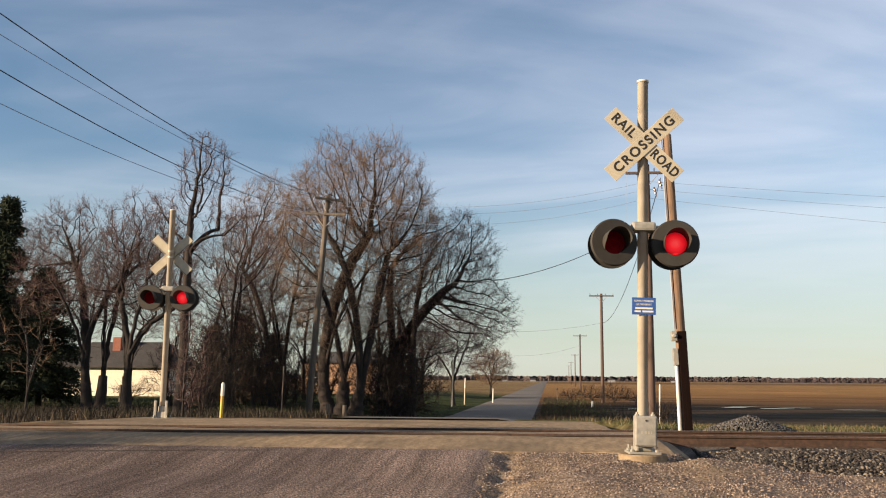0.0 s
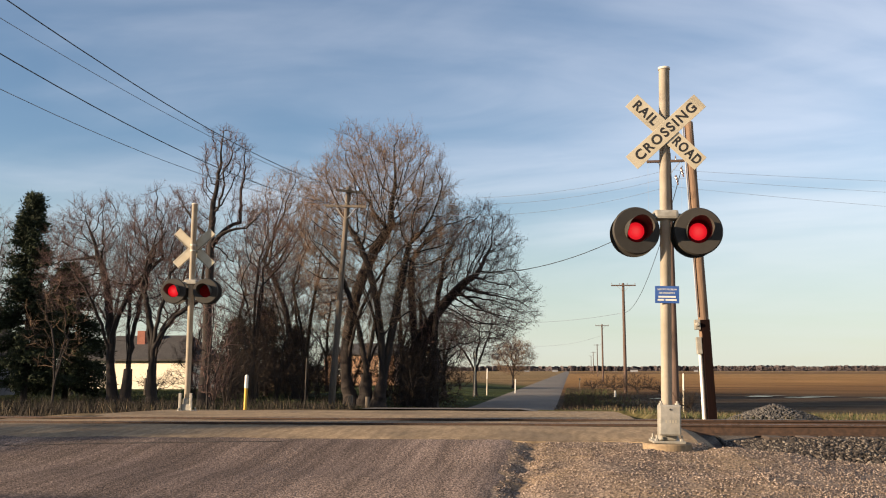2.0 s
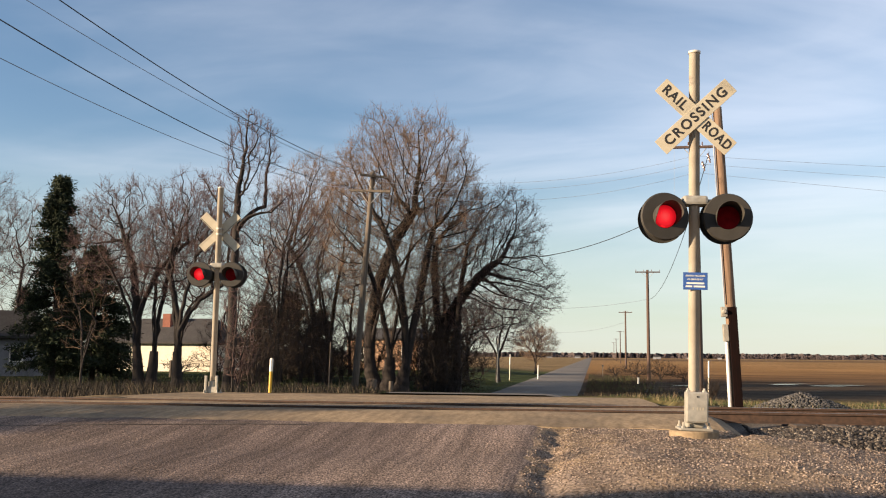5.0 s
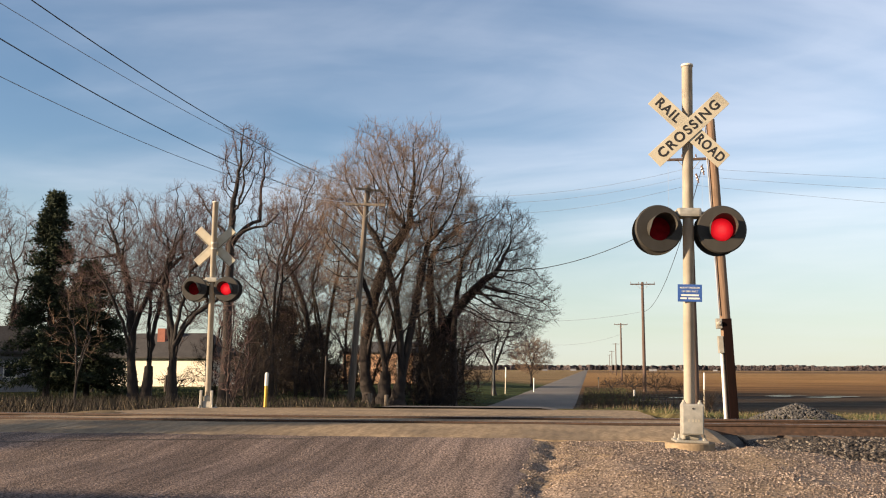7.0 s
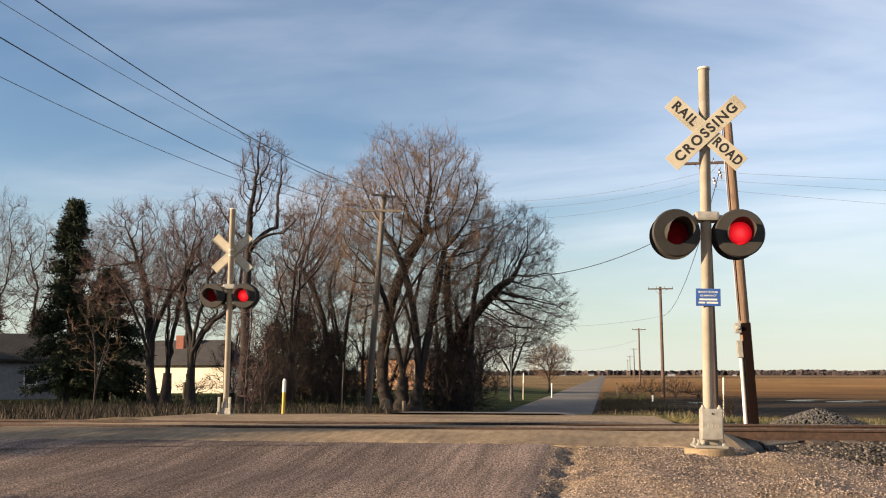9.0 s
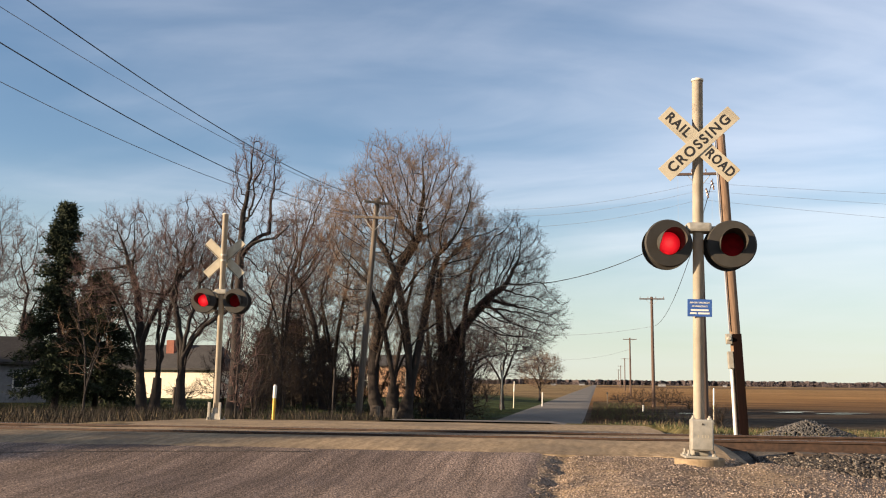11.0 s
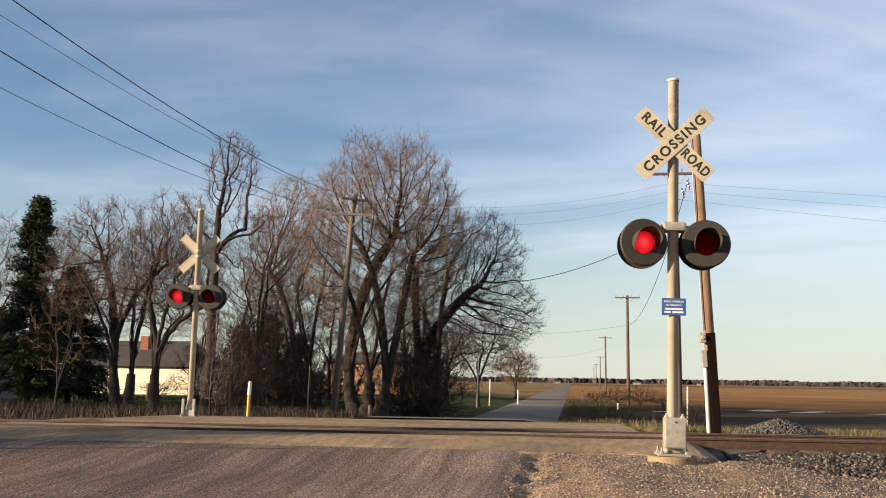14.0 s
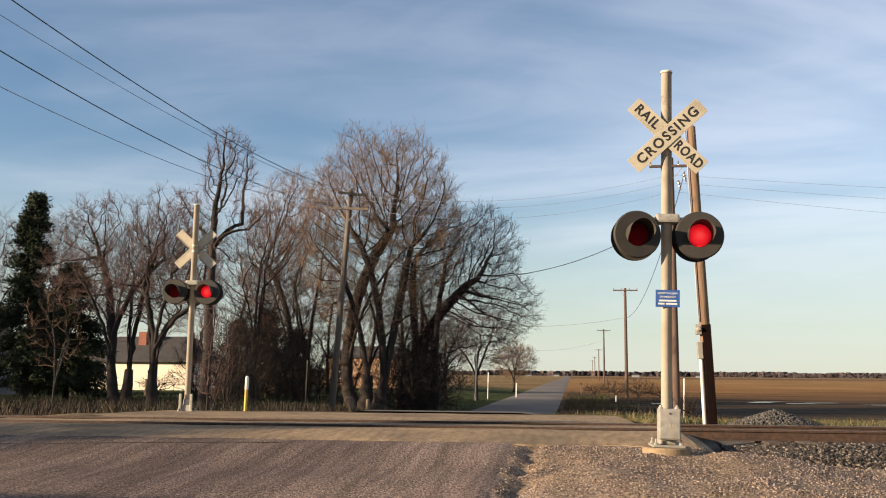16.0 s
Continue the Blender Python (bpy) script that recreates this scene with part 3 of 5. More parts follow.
def ballast(name, a0, a1):
    verts, faces = [], []
    aa = steps(((a0, 0.5), (a1, 1)))
    ss = [-2.9, -2.4, -1.9, -1.55, -1.35, -0.5, 0.5, 1.35, 1.55, 1.9, 2.4, 2.9]
    zz = [0.55, 0.86, 0.94, 0.985, 1.005, 0.985, 0.985, 1.005, 0.985, 0.94, 0.86, 0.55]
    for a in aa:
        for s, z in zip(ss, zz):
            w = 0.03 * noise.noise(Vector((a * 1.5, s * 2, 0)))
            gap = min(abs(a - CROSS_R), abs(a - CROSS_L))
            verts.append(tuple(along_track(a, s, z + w - 0.13 * max(0, 1 - gap / 1.2))))
    n = len(ss)
    for i in range(len(aa) - 1):
        for j in range(n - 1):
            faces.append((i * n + j, (i + 1) * n + j, (i + 1) * n + j + 1, i * n + j + 1))
    return tagged(raw(name, verts, faces, BALLAST_BED, smooth=True), "bed of crushed ballast stone under the track", "ballast", kind="structure")


ballast("ballast_bed_east", CROSS_R - 0.3, 60)
ballast("ballast_bed_west", -60, CROSS_L + 0.3)


def pebbles(name, count, place, size, material, label, category, seed):
    """Loose stones, each a squashed, uneven eight-faced lump."""
    rng = np.random.default_rng(seed)
    base = np.array([(1, 0, 0), (-1, 0, 0), (0, 1, 0), (0, -1, 0), (0, 0, 1), (0, 0, -1)], float)
    tri = np.array([(0, 2, 4), (2, 1, 4), (1, 3, 4), (3, 0, 4), (2, 0, 5), (1, 2, 5), (3, 1, 5), (0, 3, 5)])
    verts, faces = [], []
    for i in range(count):
        x, y, z = place(rng)
        r = size * rng.uniform(0.45, 1.25)
        v = base * rng.uniform(0.55, 1.15, (6, 1)) * np.array((1.1, 0.95, 0.7)) * r
        a, c = rng.uniform(0, 6.28), rng.uniform(-0.6, 0.6)
        ra = np.array(((math.cos(a), -math.sin(a), 0), (math.sin(a), math.cos(a), 0), (0, 0, 1)))
        rb = np.array(((1, 0, 0), (0, math.cos(c), -math.sin(c)), (0, math.sin(c), math.cos(c))))
        v = v @ rb.T @ ra.T + (x, y, z + r * 0.25)
        faces.append(tri + 6 * i)
        verts.append(v)
    verts, faces = np.concatenate(verts), np.concatenate(faces)
    me = bpy.data.meshes.new(name)
    me.vertices.add(len(verts))
    me.vertices.foreach_set("co", verts.ravel())
    me.loops.add(faces.size)
    me.loops.foreach_set("vertex_index", faces.ravel().astype(np.int32))
    me.polygons.add(len(faces))
    me.polygons.foreach_set("loop_start", np.arange(0, faces.size, 3, dtype=np.int32))
    me.update()
    me.materials.append(material)
    return tagged(new(name, me), label, category, kind="stuff")


def on_ballast(rng):
    a, s = CROSS_R + 0.22 + 11 * rng.random() ** 1.3, rng.uniform(-4.9, -0.8)
    if s < -2.9 - 0.5 * (a - CROSS_R):
        s += 1.6
    z = np.interp(s, (-2.9, -2.4, -1.9, -1.35, -0.5), (0.62, 0.86, 0.94, 1.0, 0.985))
    p = along_track(a, s)
    return p.x, p.y, max((z if s > -2.9 else 0) - 0.13 * max(0, 1 - (a - CROSS_R) / 1.2), land(p.x, p.y) + 0.01)


def on_shoulder(rng):
    while True:
        x, y = rng.uniform(-0.9, 8), rng.uniform(8.5, 13.95)
        if x > near_right(y) - 0.15 * rng.random() and noise.noise(Vector((x * 1.3, y * 1.3, 6))) + 0.6 * noise.noise(Vector((x * 4, y * 4, 2))) > rng.uniform(-0.9, 0.35):
            return x, y, land(x, y) + 0.010 + gravel_relief(x, y)


pebbles("ballast_stones", 26000, on_ballast, 0.038, STONES, "pale and dark crushed ballast stones beside the rail", "gravel", 1)
pebbles("shoulder_gravel", 38000, on_shoulder, 0.0150, PEBBLES, "tan gravel on the road shoulder", "gravel", 2)


# ---- crossing signals ----
def blade_bm(length, width, thick):
    bm = bmesh.new()
    box(bm, -length / 2, length / 2, -thick / 2, thick / 2, -width / 2, width / 2, 0.003)
    return bm


def lamp_unit(parent, x, y, z, facing, tilt, keyed):
    """One flashing lamp: round backplate, deep hood, housing, red lens and the shutter that turns before the light. It looks along -y when facing is 0."""
    unit = new("lamp_unit")
    unit.parent = parent
    unit.matrix_basis = pose(x, y, z, 0, 0, facing + tilt)
    turn = Matrix.Rotation(radians(90), 4, "X")          # lathe axis to -y
    bm = bmesh.new()
    lathe(bm, ((0.155, -0.004), (0.29, -0.004), (0.305, -0.030), (0.309, -0.030), (0.309, -0.026), (0.293, 0.004), (0.155, 0.004)), 48, turn)
    for f in [f for f in bm.faces if len(f.verts) > 4]:
        bm.faces.remove(f)
    part("backplate", bm, DISC_BLACK, unit, smooth=False)
    # hood: a shell that covers the upper three quarters, longer on top
    bm = bmesh.new()
    n, rows = 30, []
    for i in range(n + 1):
        a = radians(-38 + 256 * i / n)
        lowness = max(0, -math.sin(a)) / 0.62
        reach = 0.30 * (1 - 0.75 * lowness) - 0.03 * (1 - math.sin(a))
        row = []
        for r, d in ((0.158, 0.0), (0.166, reach), (0.161, reach), (0.153, 0.0)):
            row.append(bm.verts.new((r * math.cos(a), -d, r * math.sin(a))))
        rows.append(row)
    for p, q in zip(rows, rows[1:]):
        for k in range(4):
            bm.faces.new((p[k], q[k], q[(k + 1) % 4], p[(k + 1) % 4]))
    bm.faces.new(rows[0])
    bm.faces.new(rows[-1][::-1])
    part("hood", bm, BLACK, unit, smooth=False)
    bm = bmesh.new()
    prof = [(0.157, 0.0), (0.157, -0.12), (0.13, -0.17), (0.08, -0.20), (0.06, -0.20), (0.10, -0.17), (0.135, -0.14), (0.148, -0.11), (0.152, 0.0)]
    lathe(bm, prof, 32, turn)
    for f in [f for f in bm.faces if len(f.verts) > 4]:
        bm.faces.remove(f)
    part("housing", bm, BLACK, unit)
    bm = bmesh.new()
    lathe(bm, ((0.1525, -0.052), (0.1525, -0.048)), 32, turn)
    part("reflector", bm, SHUTTER, unit, "dull dark red reflector")
    # the light rides on a short slide: behind the reflector it is dark, before it the lamp is lit
    bm = bmesh.new()
    lathe(bm, ((0.147, -0.004), (0.147, 0.0), (0.11, 0.014), (0.05, 0.022)), 32, turn)
    light = part("light_source", bm, LAMP_RED, unit, "glowing red lamp", smooth=True)
    light.location = (0, 0.10, 0)
    bm = bmesh.new()
    lathe(bm, ((0.062, 0.018), (0.058, 0.0235), (0.035, 0.0265), (0.012, 0.0275)), 24, turn)
    part("bulb", bm, LAMP_RED, light)
    keyed.append(light)
    return unit


def signal(name, m, label, mast_h, lamp_z, buck_z, box_kind):
    """Mast, crossed blades, two pairs of lamps on an arm, junction box and base."""
    root = thing(name, m, label, "crossing signal", "signals at the crossing")
    bm = bmesh.new()
    lathe(bm, ((0.069, 0.16), (0.069, mast_h - 0.03), (0.078, mast_h - 0.03), (0.078, mast_h), (0.04, mast_h + 0.012)), 32)
    mast = part("mast", bm, SILVER, root, smooth=False)
    for p in mast.data.polygons:
        p.use_smooth = len(p.vertices) == 4 and abs(p.normal.z) < 0.3
    # crossed blades
    bucks = {}
    for k, ang in ((0, 43.5), (1, -43.5)):
        b = part("crossbuck_blade", blade_bm(1.22, 0.226, 0.006), BLADE, root, "cream reflective blade with black letters")
        b.matrix_basis = pose(0.0, -0.095 - 0.012 * (k == 0), buck_z, 0, -ang, 0)
        bucks[k] = b
    up = pose(0, -0.0045, 0, 90, 0, 0)
    text_part("lettering", "CROSSING", 0.178, LETTER, bucks[0], up, 1.02, 0.024, 1.25)
    text_part("lettering", "RAIL", 0.178, LETTER, bucks[1], pose(-0.365, -0.0045, 0, 90, 0, 0), 0.37, 0.024, 1.2)
    text_part("lettering", "ROAD", 0.178, LETTER, bucks[1], pose(0.365, -0.0045, 0, 90, 0, 0), 0.43, 0.024, 1.15)
    for k in (0, 1):
        for s in (-1, 1):
            bm = bmesh.new()
            box(bm, -0.60, 0.60, 0.0035, 0.010, s * 0.095 - 0.006, s * 0.095 + 0.006)
            part("edge_strip", bm, BLADE_BACK if s > 0 else RUST, bucks[k])
    bm = bmesh.new()
    box(bm, -0.11, 0.11, -0.088, -0.066, buck_z + 0.05, buck_z + 0.085, 0.004)
    box(bm, -0.11, 0.11, -0.088, -0.066, buck_z - 0.085, buck_z - 0.05, 0.004)
    for z in (buck_z + 0.067, buck_z - 0.067):
        lathe(bm, ((0.074, z - 0.018), (0.074, z + 0.018)), 24)
    part("blade_clamp", bm, GALV, root)
    # arm and lamps
    bm = bmesh.new()
    tube(bm, (-0.43, 0, lamp_z + 0.225), (0.43, 0, lamp_z + 0.225), 0.03, n=16)
    lathe(bm, ((0.085, lamp_z + 0.17), (0.085, lamp_z + 0.28)), 24)
    part("lamp_arm", bm, GALV, root)
    bm = bmesh.new()
    box(bm, -0.155, 0.155, -0.13, 0.13, lamp_z + 0.165, lamp_z + 0.285, 0.035)
    part("junction_cap", bm, GALV, root, "pale cast junction box")
    keyed = []
    for x in (-0.39, 0.39):
        pair = []
        for facing, y in ((0, -0.17), (180, 0.17)):
            tilt = (7 if x < 0 else -4) if facing == 0 else 0
            pair.append(lamp_unit(root, x, y, lamp_z, facing, tilt, keyed))
        bm = bmesh.new()
        tube(bm, (x, 0, lamp_z + 0.06), (x, 0, lamp_z + 0.245), 0.028, n=12)
        box(bm, x - 0.05, x + 0.05, -0.06, 0.06, lamp_z - 0.07, lamp_z + 0.07, 0.012)
        part("lamp_bracket", bm, BLACK, root)
    # base
    bm = bmesh.new()
    box(bm, -0.20, 0.20, -0.20, 0.20, 0.0, 0.03, 0.006)
    box(bm, -0.105, 0.105, -0.105, 0.105, 0.03, 0.18, 0.02)
    lathe(bm, ((0.095, 0.16), (0.095, 0.30), (0.08, 0.31)), 24)
    part("base_casting", bm, GALV, root)
    for sx, sy in itertools.product((-0.155, 0.155), (-0.155, 0.155)):
        bm = bmesh.new()
        tube(bm, (sx, sy, 0.03), (sx, sy, 0.10), 0.012, n=8)
        lathe(bm, ((0.026, 0.03), (0.026, 0.055)), 6, Matrix.Translation((sx, sy, 0)))
        part("anchor_bolt", bm, GALV, root)
    if box_kind == "front":
        bm = bmesh.new()
        box(bm, -0.135, 0.135, -0.245, -0.085, 0.10, 0.475, 0.014)
        box(bm, -0.12, 0.12, -0.252, -0.244, 0.115, 0.46, 0.003)
        jb = part("junction_box", bm, GALV, root, "grey cast junction box on the base")
        for x in (-0.10, 0.10):
            bm = bmesh.new()
            tube(bm, (x, -0.16, 0.475), (x, -0.16, 0.52), 0.016, n=8)
            lathe(bm, ((0.028, 0.475), (0.028, 0.495)), 6, Matrix.Translation((x, -0.16, 0)))
            part("lid_bolt", bm, GALV, jb)
        bm = bmesh.new()
        tube(bm, (0, -0.26, 0.42), (0, -0.245, 0.42), 0.012, n=10)
        part("latch", bm, BLACK, jb)
        for x in (-0.05, 0.0, 0.035, 0.07):
            bm = bmesh.new()
            box(bm, x - 0.010, x + 0.008, -0.254, -0.2515, 0.255, 0.29)
            part("stamped_mark", bm, BLADE_BACK, jb)
    else:
        for x in (-0.13, 0.13):
            bm = bmesh.new()
            box(bm, x - 0.03, x + 0.03, 0.10, 0.15, 0.03, 0.44, 0.01)
            part("base_bracket", bm, GALV, root)
    return root, keyed


def foundation(x, y, z):
    bm = bmesh.new()
    lathe(bm, ((0.305, -0.5), (0.305, -0.015), (0.29, 0.0)), 40)
    ob = part("signal_foundation", bm, CONCRETE)
    ob.location = (x, y, z)
    return tagged(ob, "round weathered concrete foundation under the signal mast", "foundation", "signal foundations")


NEAR = (1.185, 12.36)
FAR = (-9.13, 21.85)
foundation(*NEAR, 1.18)
foundation(*FAR, 1.10)
near_signal, near_shutters = signal("crossing_signal", pose(*NEAR, 1.182, 0, 1.25, 4), "silver railroad crossing signal with crossed blades and red lamps", 4.88, 2.67, 3.985, "front")
far_signal, far_shutters = signal("crossing_signal", pose(*FAR, 1.102, 0, -0.4, 186), "silver crossing signal seen from behind beyond the track", 5.05, 2.88, 3.95, "back")
# phone number plate on the near mast
bm = bmesh.new()
box(bm, -0.152, 0.152, -0.092, -0.086, 1.75, 1.97, 0.004)
sign = part("emergency_sign", bm, BLUE, near_signal, "small blue emergency notice plate")
text_part("lettering", "REPORT PROBLEM", 0.030, WHITE, sign, pose(0, -0.0935, 1.925, 90, 0, 0), 0.24)
text_part("lettering", "OR EMERGENCY", 0.030, WHITE, sign, pose(0, -0.0935, 1.88, 90, 0, 0), 0.20)
for z, x0, x1 in ((1.832, -0.11, 0.11), (1.792, -0.12, -0.04), (1.792, -0.02, 0.12)):
    bm = bmesh.new()
    box(bm, x0, x1, -0.0945, -0.092, z - 0.011, z + 0.011)
    part("print_bar", bm, WHITE, sign)
for z in (1.78, 1.92):
    bm = bmesh.new()
    lathe(bm, ((0.074, z), (0.074, z + 0.02)), 24)
    part("sign_band", bm, GALV, near_signal)


# ---- poles and wires ----
def spot(az, dist):
    a = radians(az)
    return dist * math.sin(a), dist * math.cos(a)


def insulator(parent, x, y, z, r=0.035, h=0.14):
    bm = bmesh.new()
    lathe(bm, ((0.010, -0.05), (0.010, 0.0), (r, 0.02), (r * 0.7, h * 0.45), (r * 0.95, h * 0.55), (r * 0.5, h)), 10, Matrix.Translation((x, y, z)))
    return part("insulator", bm, PORCELAIN, parent)


def utility_pole(label, x, y, z0, top, r0, r1, material, arms=(), lean=(0, 0), yaw=0, group="utility poles", pins=4):
    """A tapered pole with crossarms, braces and pin insulators; arms: (height, half width, yaw)."""
    root = thing("utility_pole", pose(x, y, z0, lean[1], lean[0], yaw), label, "utility pole", group)
    h = top - z0
    bm = bmesh.new()
    cuts = 9
    prof = [(r0 + (r1 - r0) * i / cuts + 0.006 * noise.noise(Vector((x, i, 0))), -0.6 + (h + 0.6) * i / cuts) for i in range(cuts + 1)]
    prof.append((r1 * 0.55, h + 0.03))
    lathe(bm, prof, 14)
    part("pole", bm, material, root, smooth=True)
    for az, half, ayaw in arms:
        a = az - z0
        mm = pose(0, 0, a, 0, 0, ayaw)
        bm = bmesh.new()
        box(bm, -half, half, -r1 - 0.10, -r1 + 0.01, -0.055, 0.055, 0.01, mm)
        arm = part("crossarm", bm, material, root)
        for s in (-1, 1):
            bm = bmesh.new()
            tube(bm, mm @ Vector((s * half * 0.5, -r1 - 0.02, -0.05)), mm @ Vector((s * r1 * 0.6, -r1 - 0.01, -0.55)), 0.014, n=6)
            part("brace", bm, GALV, arm)
        for k in range(pins):
            u = -half * 0.94 + 2 * half * 0.94 * k / (pins - 1)
            p = mm @ Vector((u, -r1 - 0.045, 0.09))
            insulator(arm, p.x, p.y, p.z)
    return root


def wire(name, a, b, sag, r, label, material=WIRE, group="overhead wires"):
    a, b = Vector(a), Vector(b)
    n, k = 28, 5
    verts, faces = [], []
    side = (b - a).cross(Vector((0, 0, 1))).normalized()
    for i in range(n + 1):
        u = i / n
        p = a.lerp(b, u) - Vector((0, 0, 4 * sag * u * (1 - u)))
        for j in range(k):
            t = 2 * math.pi * j / k
            verts.append(tuple(p + side * (r * math.cos(t)) + Vector((0, 0, r * math.sin(t)))))
    for i in range(n):
        for j in range(k):
            faces.append((i * k + j, i * k + (j + 1) % k, (i + 1) * k + (j + 1) % k, (i + 1) * k + j))
    return tagged(raw(name, verts, faces, material, smooth=True), label, "wire", group)


LPX, LPY = spot(-13.75, 43)
left_pole = utility_pole("leaning grey wooden utility pole with two crossarms", LPX - 0.45, LPY, land(LPX, LPY), 10.45, 0.165, 0.115, GREY_WOOD,
                         arms=((10.25, 0.62, 22), (9.55, 1.0, -6)), lean=(3.9, 0), pins=2)
back_pole = utility_pole("grey wooden utility pole beside the road", -11.9, -1.5, land(-11.9, -1.5), 10.6, 0.165, 0.115, GREY_WOOD, arms=((10.25, 1.2, 0), (9.55, 1.2, 0)), pins=2)
HX, HY = spot(6.08, 42)
mid_pole = utility_pole("brown wooden utility pole with one crossarm and transformer leads", HX, HY, land(HX, HY), 11.6, 0.16, 0.115, FAR_WOOD, arms=((11.2, 0.95, 0),))
for gx, gz in ((0.28, 10.55), (0.52, 10.9)):
    bm = bmesh.new()
    tube(bm, (gx, -0.16, gz - land(HX, HY)), (gx + 0.10, -0.16, gz - 0.42 - land(HX, HY)), 0.045, 0.03, n=8)
    lathe(bm, ((0.07, 0.0), (0.07, 0.03)), 10, Matrix.Translation((gx + 0.03, -0.16, gz - 0.14 - land(HX, HY))))
    lathe(bm, ((0.07, 0.0), (0.07, 0.03)), 10, Matrix.Translation((gx + 0.06, -0.16, gz - 0.28 - land(HX, HY))))
    part("fuse_cutout", bm, PORCELAIN, mid_pole, "dark fuse cutout hung under the crossarm")
right_poles = [utility_pole("brown wooden utility pole in the line along the road", *spot(3.23, 90), 0, 10.15, 0.17, 0.12, FAR_WOOD, arms=((9.95, 1.15, 4),))]
for az, d, h in ((1.93, 166, 9.9), (1.62, 300, 10.0), (1.38, 415, 9.8), (1.25, 520, 9.7)):
    p = spot(az, d)
    right_poles.append(utility_pole("distant wooden utility pole in the line along the road", *p, 0, h, 0.17, 0.12, FAR_WOOD, arms=((h - 0.25, 1.15, 4),)))
# leaning pole by the track, with meter, conduit and guard plank
NPX, NPY = spot(8.02, 20.4)
npole = utility_pole("weathered leaning wooden pole with meter boxes beyond the track", NPX, NPY, land(NPX, NPY) - 0.05, 7.35, 0.120, 0.092, POLE_WOOD, lean=(-2.3, 0))
bm = bmesh.new()
tube(bm, (-0.155, -0.12, -0.1), (-0.135, -0.12, 1.45), 0.035, n=10)
part("conduit", bm, WHITE, npole, "white plastic conduit")
bm = bmesh.new()
box(bm, -0.07, 0.10, -0.19, -0.13, -0.1, 2.15, 0.01)
part("guard_plank", bm, PLANK_RED, npole, "dark plank strapped to the pole")
bm = bmesh.new()
box(bm, -0.20, -0.09, -0.19, -0.07, 1.45, 1.80, 0.012)
part("disconnect_box", bm, GALV, npole)
bm = bmesh.new()
box(bm, -0.21, -0.09, -0.19, -0.07, 1.95, 2.16, 0.012)
mb = part("meter_box", bm, GALV, npole)
bm = bmesh.new()
lathe(bm, ((0.045, 0.0), (0.045, 0.05), (0.03, 0.07)), 18, pose(-0.15, -0.19, 2.06, 90, 0, 0))
part("meter_dome", bm, GALV, mb)
bm = bmesh.new()
tube(bm, (-0.12, -0.09, 2.22), (-0.13, -0.06, 6.3), 0.018, n=6)
part("riser_cable", bm, WIRE_PALE, npole)

# wires along the left of the road
for x0, x1, z, sag, r, mt in ((-10.75, -12.3, 10.38, 1.08, 0.008, WIRE_PALE), (-10.35, -10.75, 10.38, 1.33, 0.013, WIRE), (-10.7, -11.2, 9.68, 1.50, 0.013, WIRE), (-11.0, -13.0, 9.68, 1.62, 0.009, WIRE_PALE)):
    wire("overhead_wire", (x0, LPY - 0.1, z), (x1, -1.5, z + 0.05), sag, r, "dark overhead line sagging along the road", mt)
    wire("overhead_wire", (x1, -1.6, z + 0.05), (x1 - 0.3, -45, z), 1.3, r, "dark overhead line sagging along the road", mt)
# across the road to the middle pole, and on to the east
for z0, z1, sag, x1, ze in ((10.3, 10.85, 0.75, 48, 9.9), (10.1, 10.5, 0.8, 48, 8.9), (9.7, 10.1, 0.9, 48, 7.4)):
    wire("overhead_wire", (LPX, LPY, z0), (HX, HY, z1), sag, 0.006, "thin pale wire crossing over the road", WIRE_PALE)
    wire("overhead_wire", (HX, HY, z1), (x1, 47, ze), 0.5, 0.006, "thin pale wire running off over the fields", WIRE_PALE)
wire("service_cable", (LPX, LPY, 7.9), (HX, HY, 9.1), 2.1, 0.017, "black service cable slung across the road")
wire("service_cable", (HX + 0.6, HY, 11.0), (right_poles[0].location.x, right_poles[0].location.y, 7.4), 1.6, 0.017, "black cable sloping between two poles")
wire("service_cable", (right_poles[0].location.x, 89.8, 7.4), (-14, 92, 7.6), 0.9, 0.014, "thin cable slung across the far road", WIRE_PALE)
wire("service_cable", (right_poles[1].location.x, 165.8, 8.0), (-16, 168, 8.2), 1.9, 0.018, "thin cable slung across the far road", WIRE_PALE)
for x0, x1, z in ((-0.9, -0.5, 11.3), (0.9, 0.35, 11.3), (0.55, 0.25, 11.3)):
    wire("drop_wire", (HX + x0, HY - 0.15, z - 0.1), (HX + x1 * 1.9, HY - 0.2, 8.4), 0.2, 0.006, "thin drop wire hanging from the crossarm", WIRE_PALE, "drop wires")


# ---- roadside markers ----
def rod(name, az, dist, height, r, material, label, cap=None, group="roadside markers"):
    x, y = spot(az, dist)
    root = thing(name, pose(x, y, land(x, y) - 0.03, 0, 1.5, 0), label, "marker post", group)
    bm = bmesh.new()
    lathe(bm, ((r, -0.2), (r, height * (0.62 if cap else 1.0))), 14)
    part("post", bm, material, root)
    if cap:
        bm = bmesh.new()
        lathe(bm, ((r * 1.12, height * 0.62), (r * 1.12, height - r), (r * 0.6, height)), 14)
        part("sleeve", bm, cap, root)
    return root


